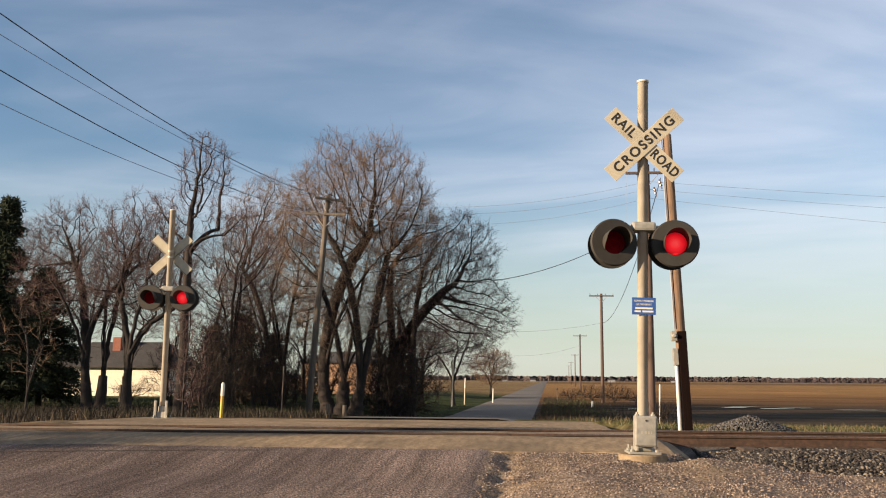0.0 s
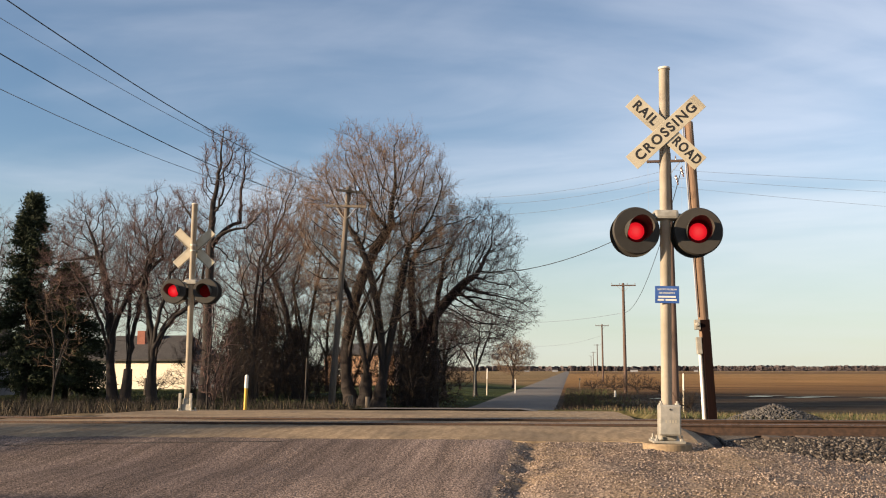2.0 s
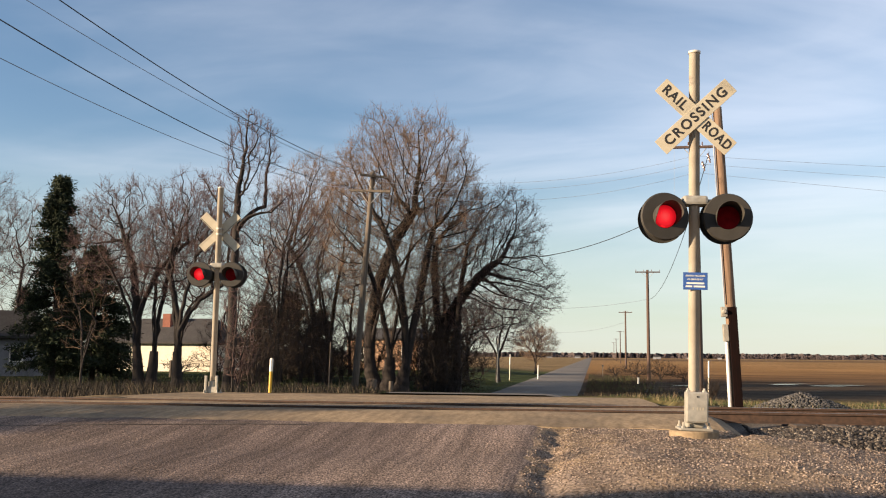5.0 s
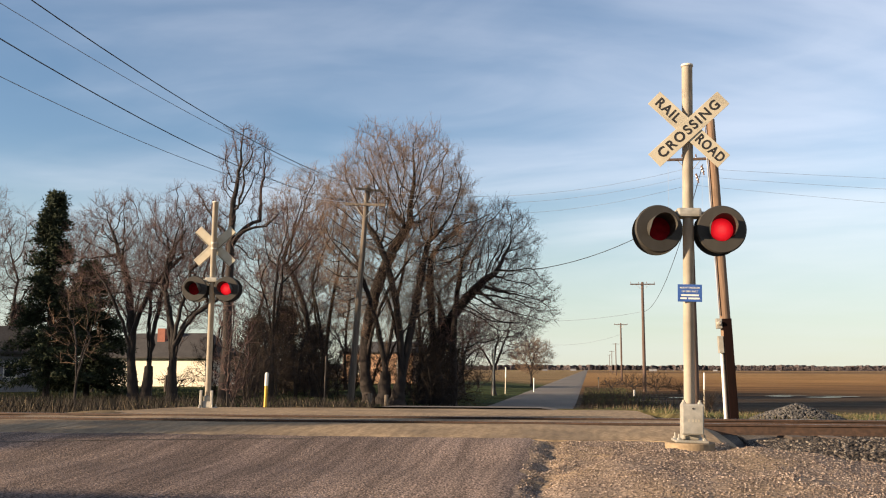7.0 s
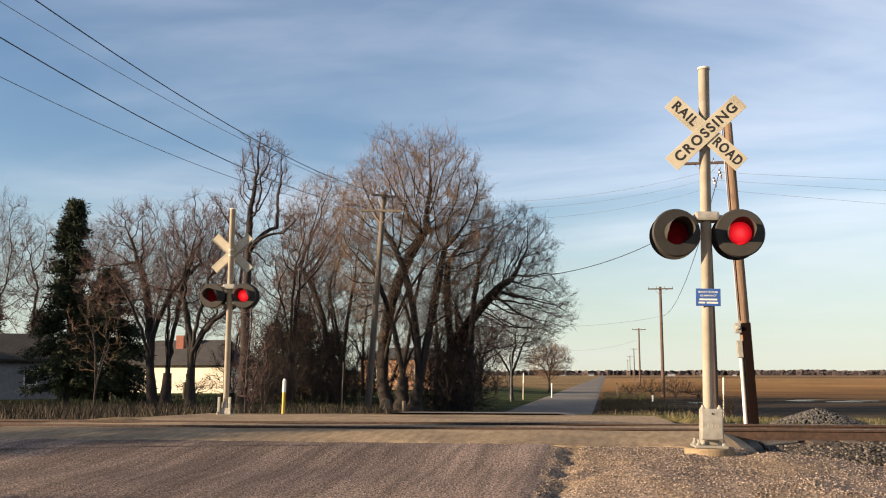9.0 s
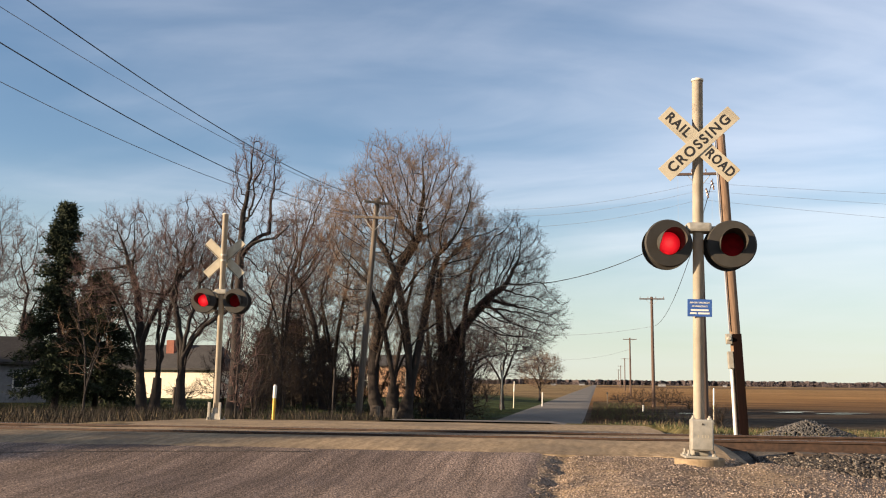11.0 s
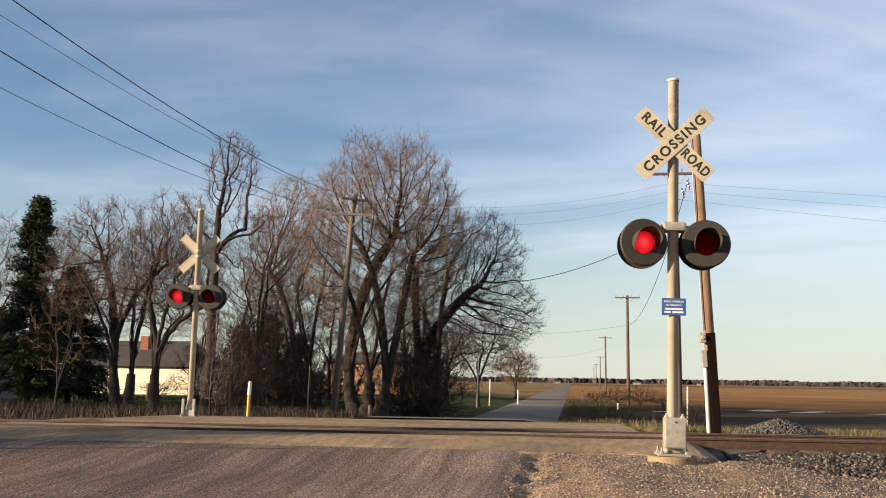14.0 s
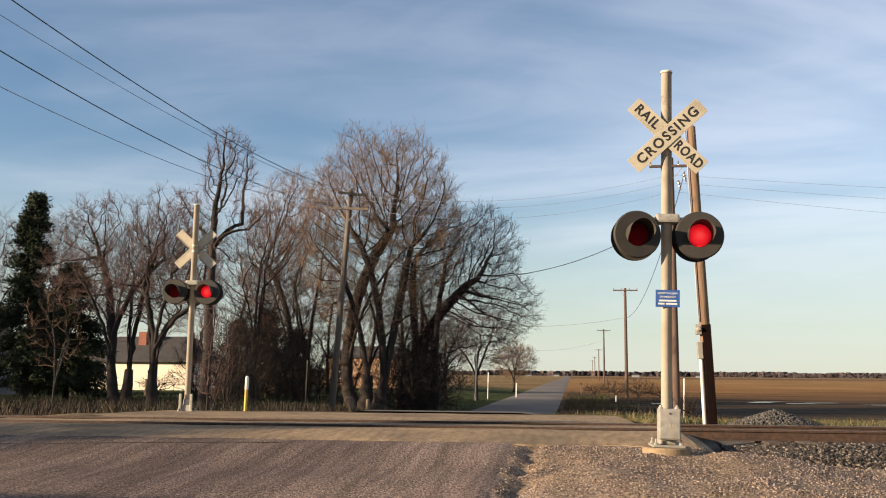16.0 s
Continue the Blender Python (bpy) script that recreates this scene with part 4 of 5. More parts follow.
rod("pipeline_marker", -19.36, 25.5, 0.92, 0.042, YELLOW, "yellow pipeline marker post with a white top", WHITE)
rod("marker_rod", 6.48, 27, 1.22, 0.020, BLADE_BACK, "slim tan marker rod with a white tip", WHITE)
rod("marker_rod", -5.0, 78, 2.2, 0.045, BLADE_BACK, "pale marker post on the lawn", WHITE)
rod("marker_rod", -3.3, 84, 1.3, 0.05, WHITE, "short pale marker post by the far road")
rod("marker_rod", -5.75, 72, 3.6, 0.05, GALV, "slim grey post on the lawn")
rod("marker_rod", 2.6, 75, 0.5, 0.07, WHITE, "short white stub post in the ditch")
for az, d, h in ((-13.2, 33, 0.62), (-12.2, 37, 0.7)):
    rod("wooden_stub", az, d, h, 0.08, GREY_WOOD, "short grey wooden stub post in the grass", group="stub posts")


rod("wooden_stub", -29.0, 58, 1.0, 0.10, GREY_WOOD, "dark wooden stub post in front of the bungalow", group="stub posts")
rod("wooden_stub", -25.0, 58, 1.0, 0.10, GREY_WOOD, "dark wooden stub post in front of the bungalow", group="stub posts")
rod("wooden_stake", -15.9, 36, 1.9, 0.022, GREY_WOOD, "thin bare stake in the grass by the pole", group="stakes")


def mailbox(az, dist):
    x, y = spot(az, dist)
    root = thing("mailbox", pose(x, y, land(x, y)), "dark roadside mailbox on a wooden post", "mailbox")
    bm = bmesh.new()
    box(bm, -0.05, 0.05, -0.05, 0.05, -0.2, 1.05, 0.008)
    part("post", bm, GREY_WOOD, root)
    bm = bmesh.new()
    ring = [(-0.09, 0.0), (0.09, 0.0), (0.09, 0.13), (0.06, 0.19), (0.0, 0.21), (-0.06, 0.19), (-0.09, 0.13)]
    a = [bm.verts.new((u, -0.25, 1.05 + v)) for u, v in ring]
    b = [bm.verts.new((u, 0.25, 1.05 + v)) for u, v in ring]
    bm.faces.new(a[::-1])
    bm.faces.new(b)
    for i in range(7):
        bm.faces.new((a[i], a[(i + 1) % 7], b[(i + 1) % 7], b[i]))
    part("box", bm, BLACK, root)
    return root


mailbox(0.55, 96)


# ---- houses ----
def window_on(parent, x, y, z, w, h):
    bm = bmesh.new()
    box(bm, x - w / 2 - 0.07, x + w / 2 + 0.07, y - 0.05, y, z - h / 2 - 0.07, z + h / 2 + 0.07, 0.01)
    win = part("window", bm, WHITE, parent)
    for s in (-1, 1):
        bm = bmesh.new()
        box(bm, x - w / 2, x + w / 2, y - 0.058, y - 0.045, z + s * h / 4 - h / 4 + 0.02, z + s * h / 4 + h / 4 - 0.02)
        part("pane", bm, DARK_GLASS, win)


def house(name, label, m, w, d, eave, ridge, wall_mat, siding=0.0, windows=(), hip=0.5, over=0.45, chimney=None):
    root = thing(name, m, label, "house", "houses behind the trees")
    bm = bmesh.new()
    box(bm, -w / 2, w / 2, 0, d, -0.5, eave, 0.0)
    part("wall", bm, wall_mat, root)
    if siding:
        z = 0.15
        while z < eave - 0.1:
            bm = bmesh.new()
            box(bm, -w / 2 - 0.01, w / 2 + 0.01, -0.018, 0.0, z, z + siding - 0.02)
            part("siding_board", bm, wall_mat, root)
            z += siding
    bm = bmesh.new()
    x0, x1, y0, y1 = -w / 2 - over, w / 2 + over, -over, d + over
    k = hip * d / 2
    lo = [bm.verts.new((x, y, eave)) for x, y in ((x0, y0), (x1, y0), (x1, y1), (x0, y1))]
    mid = [bm.verts.new((x, y, eave + 0.14)) for x, y in ((x0, y0), (x1, y0), (x1, y1), (x0, y1))]
    r0, r1 = bm.verts.new((x0 + k, d / 2, ridge)), bm.verts.new((x1 - k, d / 2, ridge))
    bm.faces.new(lo[::-1])
    for i in range(4):
        bm.faces.new((lo[i], lo[(i + 1) % 4], mid[(i + 1) % 4], mid[i]))
    bm.faces.new((mid[0], mid[1], r1, r0))
    bm.faces.new((mid[2], mid[3], r0, r1))
    bm.faces.new((mid[1], mid[2], r1))
    bm.faces.new((mid[3], mid[0], r0))
    roof = part("roof", bm, ROOF, root)
    if chimney:
        bm = bmesh.new()
        box(bm, chimney - 0.35, chimney + 0.35, d / 2 - 1.4, d / 2 - 0.8, eave + 0.3, ridge + 0.35, 0.02)
        part("chimney", bm, RED_BRICK, roof)
    for x, z, ww, hh in windows:
        window_on(root, x, -0.02, z, ww, hh)
    return root


def facing(az, dist, turn=0.0):
    x, y = spot(az, dist)
    return pose(x, y, land(x, y) - 0.05, 0, 0, -az + turn)


cream = house("house", "cream-sided bungalow with a dark hipped roof behind bare trees", facing(-25.75, 80, -30), 9.2, 6.5, 2.25, 4.4, HOUSE_WHITE, 0.24,
              windows=((-2.9, 1.45, 0.7, 1.1),), chimney=-0.4)
bm = bmesh.new()
box(bm, -5.1, -3.9, -0.4, 1.6, 2.0, 2.15, 0.02)
part("porch_roof", bm, WHITE, cream)
for x in (-5.0, -4.3):
    bm = bmesh.new()
    box(bm, x - 0.06, x + 0.06, -0.3, -0.18, -0.5, 2.0, 0.01)
    part("porch_post", bm, WHITE, cream)
house("house", "tan brick house in late sun behind big trees", facing(-12.7, 100, -26), 8.2, 7, 3.2, 4.5, BRICK, 0, windows=((-2.6, 1.7, 0.9, 1.3), (2.8, 1.7, 0.9, 1.3)))
house("shed", "whitewashed shed with deep shade put into its wall colour and a dark roof", facing(-34.4, 60, 4), 6.2, 5, 2.2, 3.9, HOUSE_GREY, 0.22, windows=((1.2, 1.3, 0.6, 0.8),))


# ---- trees ----
def prisms(segs, sides):
    """Tapered rods from (start, end, radius, radius) rows, as vertex and face arrays."""
    s = np.asarray(segs, float)
    a, b, r0, r1 = s[:, 0:3], s[:, 3:6], s[:, 6], s[:, 7]
    d = b - a
    d /= np.maximum(np.linalg.norm(d, axis=1, keepdims=True), 1e-6)
    ref = np.where(np.abs(d[:, 2:3]) < 0.9, np.array([[0, 0, 1.0]]), np.array([[1.0, 0, 0]]))
    u = np.cross(d, ref)
    u /= np.linalg.norm(u, axis=1, keepdims=True)
    v = np.cross(d, u)
    n = len(s)
    verts = np.empty((n, 2, sides, 3))
    for k in range(sides):
        c, w = math.cos(2 * math.pi * k / sides), math.sin(2 * math.pi * k / sides)
        o = u * c + v * w
        verts[:, 0, k], verts[:, 1, k] = a + o * r0[:, None], b + o * r1[:, None]
    base = np.arange(n)[:, None] * 2 * sides
    k = np.arange(sides)
    quad = np.stack([k, (k + 1) % sides, sides + (k + 1) % sides, sides + k], 1)
    faces = (base[:, :, None] + quad[None]).reshape(-1, 4)
    return verts.reshape(-1, 3), faces


def mesh_from(name, verts, faces, material, parent, smooth=False):
    me = bpy.data.meshes.new(name)
    k = faces.shape[1]
    me.vertices.add(len(verts))
    me.vertices.foreach_set("co", verts.astype(np.float32).ravel())
    me.loops.add(faces.size)
    me.loops.foreach_set("vertex_index", faces.astype(np.int32).ravel())
    me.polygons.add(len(faces))
    me.polygons.foreach_set("loop_start", np.arange(0, faces.size, k, dtype=np.int32))
    if smooth:
        me.polygons.foreach_set("use_smooth", np.ones(len(faces), bool))
    me.update()
    me.materials.append(material)
    ob = new(name, me)
    ob.parent = parent
    return ob


def bare_tree(label, az, dist, seed, blobs, trunk_r, fork, tips=700, twigs=5, twig_len=0.55, tip_r=0.007, twig_mat=TWIG, droop=0.0,
              name="tree", category="tree", group="bare trees", trunks=1, bend=0.10, base=None, stems=5, step=0.30, fine=2, leaves=0, slim=0.8):
    """Main limbs sweep up from the fork, and finer branches grow from them to spots spread through the crown;
    blobs: (dx, dy, z, rx, ry, rz, share) in metres from the foot, heights above the ground."""
    rng = np.random.default_rng(seed)
    x, y = spot(az, dist) if base is None else base
    root = thing(name, pose(x, y, land(x, y) - 0.08), label, category, group)
    pts = []
    total = sum(b[6] for b in blobs)
    for dx, dy, z, rx, ry, rz, share in blobs:
        n = int(tips * share / total)
        v = rng.normal(size=(n, 3))
        v /= np.linalg.norm(v, axis=1, keepdims=True)
        v *= (rng.random((n, 1)) ** 0.40) * (1 + 0.05 * rng.normal(size=(n, 1)))
        pts.append(v * (rx, ry, rz) + (dx, dy, z))
    pts = np.concatenate(pts)
    pts[:, 2] = np.maximum(pts[:, 2], 0.5)
    hub = np.array([0, 0, fork])
    pos, par = [], []

    def put(c, parent):
        pos.append(np.asarray(c, float))
        par.append(parent)
        return len(pos) - 1

    tops = []
    for k in range(trunks):
        off = np.array([(k - (trunks - 1) / 2) * trunk_r * 1.7, rng.uniform(-0.25, 0.25), 0.0]) if trunks > 1 else np.zeros(3)
        lean = rng.normal(size=3) * (0.05, 0.05, 0) + (off * 0.25 if trunks > 1 else 0)
        last = -1
        for h in np.linspace(0, fork * (1 if k == 0 else rng.uniform(0.7, 1.2)), 6):
            last = put(off + lean * h + (0, 0, h) + rng.normal(size=3) * (trunk_r * 0.06, trunk_r * 0.06, 0), last)
        tops.append(last)
    # main limbs sweep up and out from the fork
    stem = 6 * trunks
    for k in range(stems):
        goal = pts[rng.integers(len(pts))]
        j = tops[k % trunks]
        p0 = pos[j]
        goal = p0 + (goal - p0) * rng.uniform(0.55, 0.8)
        span = np.linalg.norm(goal - p0)
        ctrl = p0 + np.array([0, 0, span * 0.42]) + (goal - p0) * 0.15 + rng.normal(size=3) * span * bend * 0.6
        n = max(2, int(span / step))
        last = j
        for q in range(1, n + 1):
            u = q / n
            last = put(p0 * (1 - u) ** 2 + ctrl * 2 * u * (1 - u) + goal * u * u + rng.normal(size=3) * bend * step * 0.5, last)
    # the finer branches grow step by step towards the nearest free spots of the crown
    near, dist2 = np.zeros(len(pts), int), np.full(len(pts), 1e9)
    live = np.ones(len(pts), bool)
    kids = np.zeros(40000, int)
    first = int(stem * 0.6) if stems == 0 else stem - 1
    fresh = list(range(first, len(pos)))
    for _ in range(70):
        block = np.array([pos[q] for q in fresh])
        d2 = ((pts[:, None, :] - block[None]) ** 2).sum(2)
        best = d2.argmin(1)
        val = d2[np.arange(len(pts)), best]
        better = val < dist2
        dist2[better], near[better] = val[better], np.array(fresh)[best[better]]
        live &= dist2 > (step * 1.1) ** 2
        if not live.any():
            break
        idx = np.where(live)[0]
        grow = collections.defaultdict(list)
        for q in idx:
            grow[near[q]].append(q)
        fresh = []
        for j, qs in grow.items():
            if kids[j] > 3:
                live[qs] = False
                continue
            v = pts[qs] - pos[j]
            v = (v / np.linalg.norm(v, axis=1, keepdims=True)).mean(0)
            v = v / (np.linalg.norm(v) + 1e-6) + rng.normal(size=3) * bend * 1.6 + (0, 0, 0.10 - droop)
            kids[j] += 1
            fresh.append(put(pos[j] + v / np.linalg.norm(v) * step, j))
        if not fresh or len(pos) > 30000:
            break
    count = len(pos)
    pos, par = np.array(pos), np.array(par)
    way = pos - pos[np.maximum(par, 0)]
    childless = np.ones(count, bool)
    childless[par[par >= 0]] = False
    load = childless.astype(float)
    for k in range(count - 1, -1, -1):
        if par[k] >= 0:
            load[par[k]] += load[k]
    top_load = load[:stem].max()
    part_of = np.minimum(1, (load - 1) / top_load)
    big = np.minimum(1, part_of / 0.08)
    rad = tip_r + (trunk_r * slim - tip_r) * (part_of ** 0.85 * (1 - big) + part_of ** 0.55 * big)
    rad[:stem] = np.linspace(trunk_r, trunk_r * 0.66, 6).tolist() * trunks
    ends = np.where((load <= 3) & (np.arange(count) >= stem))[0]
    limbs, small = [], []
    for k in range(count):
        q = par[k]
        if q < 0:
            continue
        flare = 1.35 if par[q] < 0 and q < stem else 1.0
        r0 = min(rad[q], rad[k] * 1.25) if k >= stem else rad[q] * flare
        over = way[k] / (np.linalg.norm(way[k]) + 1e-6) * rad[k] * 0.45
        (limbs if rad[k] > tip_r * 1.35 else small).append((*pos[q], *(pos[k] + over), r0, rad[k]))

    def unit(v):
        return v / (np.linalg.norm(v, axis=1, keepdims=True) + 1e-6)

    # twigs off the last stretch of every branch, each with finer ones of its own
    tip = np.repeat(np.array(ends), twigs)
    n = len(tip)
    t, back = pos[tip], pos[par[tip]]
    s0 = back + (t - back) * rng.uniform(0.0, 1.0, (n, 1))
    o = unit(unit(way[tip]) * 0.6 + unit(t - hub) * 0.5 + rng.normal(size=(n, 3)) * 0.45 + np.array([0, 0, 0.22 - droop]))
    e = s0 + o * twig_len * rng.uniform(0.5, 1.3, (n, 1))
    col = np.ones((n, 1))
    rows = [np.array(small), np.hstack((s0, e, col * tip_r * 0.6, col * tip_r * 0.30))]
    for _ in range(fine):
        mid = s0 + (e - s0) * rng.uniform(0.25, 1.0, (n, 1))
        o2 = unit(o + rng.normal(size=(n, 3)) * 0.55)
        rows.append(np.hstack((mid, mid + o2 * twig_len * rng.uniform(0.3, 0.7, (n, 1)), col * tip_r * 0.42, col * tip_r * 0.24)))
    small = np.concatenate(rows)
    if leaves:
        at = np.repeat(e, leaves, axis=0)
        at = at + rng.normal(size=at.shape) * 0.12
        d1, d2 = unit(rng.normal(size=at.shape)) * 0.030, unit(rng.normal(size=at.shape)) * 0.022
        leaf = np.stack((at, at + d1 - d2 * 0.5, at + d1 * 1.6, at + d1 + d2 * 0.6), 1).reshape(-1, 3)
        mesh_from("dry_leaves", leaf, np.arange(len(leaf)).reshape(-1, 4), DRY_LEAF, root)["kind"] = "stuff"
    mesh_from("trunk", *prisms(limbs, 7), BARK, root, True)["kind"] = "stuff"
    mesh_from("crown", *prisms(small, 3), twig_mat, root)
    return root


bare_tree("large spreading bare tree with tan twigs and upswept limbs", -12.3, 46, 11,
          ((0.7, 0, 10.1, 3.7, 3.2, 3.6, 6), (2.4, 0, 8.6, 2.7, 2.5, 3.0, 2.6), (-1.4, 0, 8.2, 2.6, 2.4, 3.2, 2.4), (0.4, 0, 5.2, 3.2, 2.6, 2.4, 1.6)),
          0.40, 1.5, 4800, 4, 0.55, 0.0095, TWIG_WARM, trunks=3, stems=14, bend=0.07, fine=3, leaves=1)
bare_tree("bare tree with tan feathery twigs beside the pole", -16.2, 49, 12, ((-0.5, 0, 8.9, 2.5, 2.3, 3.0, 4), (-1.1, 0, 6.2, 2.4, 2.2, 2.8, 1.8), (0.9, 0, 6.0, 2.0, 2.0, 2.8, 1.2)),
          0.20, 1.6, 2000, 4, 0.55, 0.0095, TWIG_WARM, trunks=2, stems=7, bend=0.07, fine=3, leaves=1)
bare_tree("broad bare tree with long drooping outer branches", -9.05, 50, 13,
          ((2.9, 0, 7.7, 2.5, 2.4, 3.1, 4), (0.6, 0, 7.9, 2.4, 2.4, 3.0, 2.6), (4.0, 0, 5.4, 2.2, 2.0, 2.0, 1.8), (5.2, 0, 4.8, 1.2, 1.2, 0.9, 0.25), (0.6, 0, 4.6, 2.8, 2.4, 2.2, 1.6)),
          0.38, 1.4, 3400, 4, 0.55, 0.0095, TWIG, droop=0.06, trunks=3, stems=12, bend=0.07, fine=3, leaves=1)
bare_tree("slim bare tree on the lawn by the far road", -5.7, 75, 14, ((0.3, 0, 4.6, 3.2, 2.6, 2.4, 1),), 0.19, 1.8, 700, 5, 0.6, 0.010, TWIG, droop=0.1)
bare_tree("bare tree on the lawn with a dark trunk", -7.6, 72, 34, ((0.0, 0, 4.4, 2.6, 2.4, 2.4, 1),), 0.24, 1.6, 600, 5, 0.6, 0.010)
bare_tree("small round bare tree by the far road", -3.42, 112, 15, ((0, 0, 3.6, 2.7, 2.5, 2.2, 1),), 0.18, 0.9, 900, 5, 0.55, 0.014, TWIG_WARM)
bare_tree("tall gnarled dead-topped tree with twisted limbs", -21.7, 34, 16,
          ((0.55, 0, 8.4, 1.1, 0.9, 1.7, 3), (-0.6, 0, 7.2, 1.2, 0.9, 0.6, 0.9), (1.5, 0, 6.7, 0.9, 0.7, 0.5, 0.6), (0.2, 0, 5.8, 0.9, 0.7, 1.3, 0.8)),
          0.20, 5.4, 800, 4, 0.30, 0.008, TWIG, bend=0.10, step=0.2, stems=9, slim=0.92)
bare_tree("dark many-limbed bare tree with a forked trunk", -26.4, 42, 17, ((-1.2, 0, 6.4, 2.4, 2.0, 2.6, 3), (1.0, 0, 6.4, 2.0, 1.8, 2.6, 2), (-2.6, 0, 5.2, 1.4, 1.4, 1.6, 1)), 0.27, 1.5, 1700, 5, 0.42, 0.0085, TWIG, trunks=2, stems=8, bend=0.16)
bare_tree("dark leaning bare tree with heavy crooked limbs", -24.6, 40, 18, ((0.6, 0, 6.3, 1.9, 1.6, 2.5, 3), (-1.2, 0, 4.6, 1.6, 1.2, 1.4, 1), (1.9, 0, 5.0, 1.0, 1.0, 1.6, 0.6)), 0.25, 1.4, 1300, 5, 0.42, 0.0085, TWIG, stems=6, bend=0.16)
bare_tree("slender bare tree with upright branches", -19.0, 44, 19, ((0.6, 0, 6.2, 1.6, 1.4, 3.2, 1),), 0.14, 1.6, 700, 5, 0.5, 0.008, TWIG)
# those at -38.4 and -42.0 are out of view, added for their shade
for k, (az, d, top, rx) in enumerate(((-35.6, 57, 11.6, 2.8), (-33.3, 64, 11.0, 2.8), (-31.0, 66, 11.4, 2.8), (-28.9, 62, 10.8, 2.6), (-26.9, 68, 11.6, 2.8), (-24.6, 60, 10.9, 2.5),
                                      (-22.6, 58, 10.3, 2.2), (-20.2, 62, 10.2, 2.4), (-18.0, 60, 9.2, 2.4), (-38.4, 55, 11.5, 2.8), (-42.0, 52, 11.0, 3.0), (-14.6, 64, 8.6, 2.6), (-10.2, 62, 8.4, 2.6))):
    bare_tree("grey feathery bare tree in the row behind", az, d, 40 + k, ((0, 0, top * 0.66, rx, rx * 0.9, top * 0.36, 1),), 0.15, 2.2, 800, 4, 0.6, 0.0095, TWIG, step=0.36)
bare_tree("small pale bare sapling in front of the evergreens", -29.95, 29, 21, ((0, 0, 2.4, 1.0, 0.9, 1.5, 1),), 0.045, 0.7, 110, 2, 0.30, 0.006, TWIG_WARM, stems=3, step=0.25, name="sapling")
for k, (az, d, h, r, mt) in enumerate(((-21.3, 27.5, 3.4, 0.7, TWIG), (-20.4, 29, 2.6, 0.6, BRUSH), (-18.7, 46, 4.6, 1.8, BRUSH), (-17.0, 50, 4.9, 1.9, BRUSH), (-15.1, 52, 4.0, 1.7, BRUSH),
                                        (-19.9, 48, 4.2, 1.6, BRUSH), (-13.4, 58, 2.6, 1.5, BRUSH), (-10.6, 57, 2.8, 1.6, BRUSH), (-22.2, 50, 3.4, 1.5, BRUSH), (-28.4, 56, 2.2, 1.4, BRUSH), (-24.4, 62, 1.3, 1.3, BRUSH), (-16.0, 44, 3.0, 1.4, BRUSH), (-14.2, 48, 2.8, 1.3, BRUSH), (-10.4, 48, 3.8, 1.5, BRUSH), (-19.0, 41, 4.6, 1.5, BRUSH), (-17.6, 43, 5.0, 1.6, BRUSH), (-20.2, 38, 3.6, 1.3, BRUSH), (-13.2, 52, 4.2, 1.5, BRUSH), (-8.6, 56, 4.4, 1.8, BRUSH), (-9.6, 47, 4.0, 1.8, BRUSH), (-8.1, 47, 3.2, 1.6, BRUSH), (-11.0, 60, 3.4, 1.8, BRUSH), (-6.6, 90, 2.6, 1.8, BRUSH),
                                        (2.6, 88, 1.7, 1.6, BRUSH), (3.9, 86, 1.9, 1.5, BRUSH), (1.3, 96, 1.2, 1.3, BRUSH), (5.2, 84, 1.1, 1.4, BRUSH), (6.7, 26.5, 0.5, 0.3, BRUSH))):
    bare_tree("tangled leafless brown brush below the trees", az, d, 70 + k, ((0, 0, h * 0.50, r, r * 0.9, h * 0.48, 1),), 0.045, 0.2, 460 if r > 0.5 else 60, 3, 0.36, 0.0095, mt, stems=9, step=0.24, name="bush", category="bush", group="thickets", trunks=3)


def conifer(label, az, dist, seed, height, radius, material, skirt=0.25, tufts=5200):
    """A spruce: whorled branches carrying many small sprays."""
    rng = np.random.default_rng(seed)
    x, y = spot(az, dist)
    root = thing("evergreen_tree", pose(x, y, land(x, y) - 0.08), label, "tree", "evergreens")
    bm = bmesh.new()
    tube(bm, (0, 0, -0.2), (0, 0, height * 0.96), 0.16, 0.02, n=8)
    part("trunk", bm, BARK, root)
    segs, verts, faces = [], [], []
    n_br = 190
    per = tufts // n_br
    for i in range(n_br):
        u = (i + rng.random()) / n_br
        z = height * (skirt * 0.4 + (1 - skirt * 0.4) * u)
        reach = radius * (1 - u) ** 0.8 * rng.uniform(0.65, 1.15) + 0.12
        a = rng.uniform(0, 2 * math.pi)
        d = np.array([math.cos(a), math.sin(a), 0.12 if u > 0.6 else -0.18])
        p0 = np.array([0, 0, z])
        p1 = p0 + d * reach
        segs.append((*p0, *p1, 0.025, 0.006))
        for k in range(per):
            w = rng.uniform(0.25, 1.0)
            c = p0 + (p1 - p0) * w + rng.normal(size=3) * (0.13, 0.13, 0.10)
            o = d * 0.6 + rng.normal(size=3) * 0.6
            o /= np.linalg.norm(o)
            s = np.cross(o, rng.normal(size=3))
            s /= np.linalg.norm(s)
            ln, wd = rng.uniform(0.14, 0.30), rng.uniform(0.022, 0.044)
            b = len(verts)
            verts += [c - s * wd, c + s * wd, c + o * ln]
            faces.append((b, b + 1, b + 2))
    mesh_from("boughwood", *prisms(segs, 4), BARK, root)
    mesh_from("needles", np.array(verts), np.array(faces), material, root)
    return root


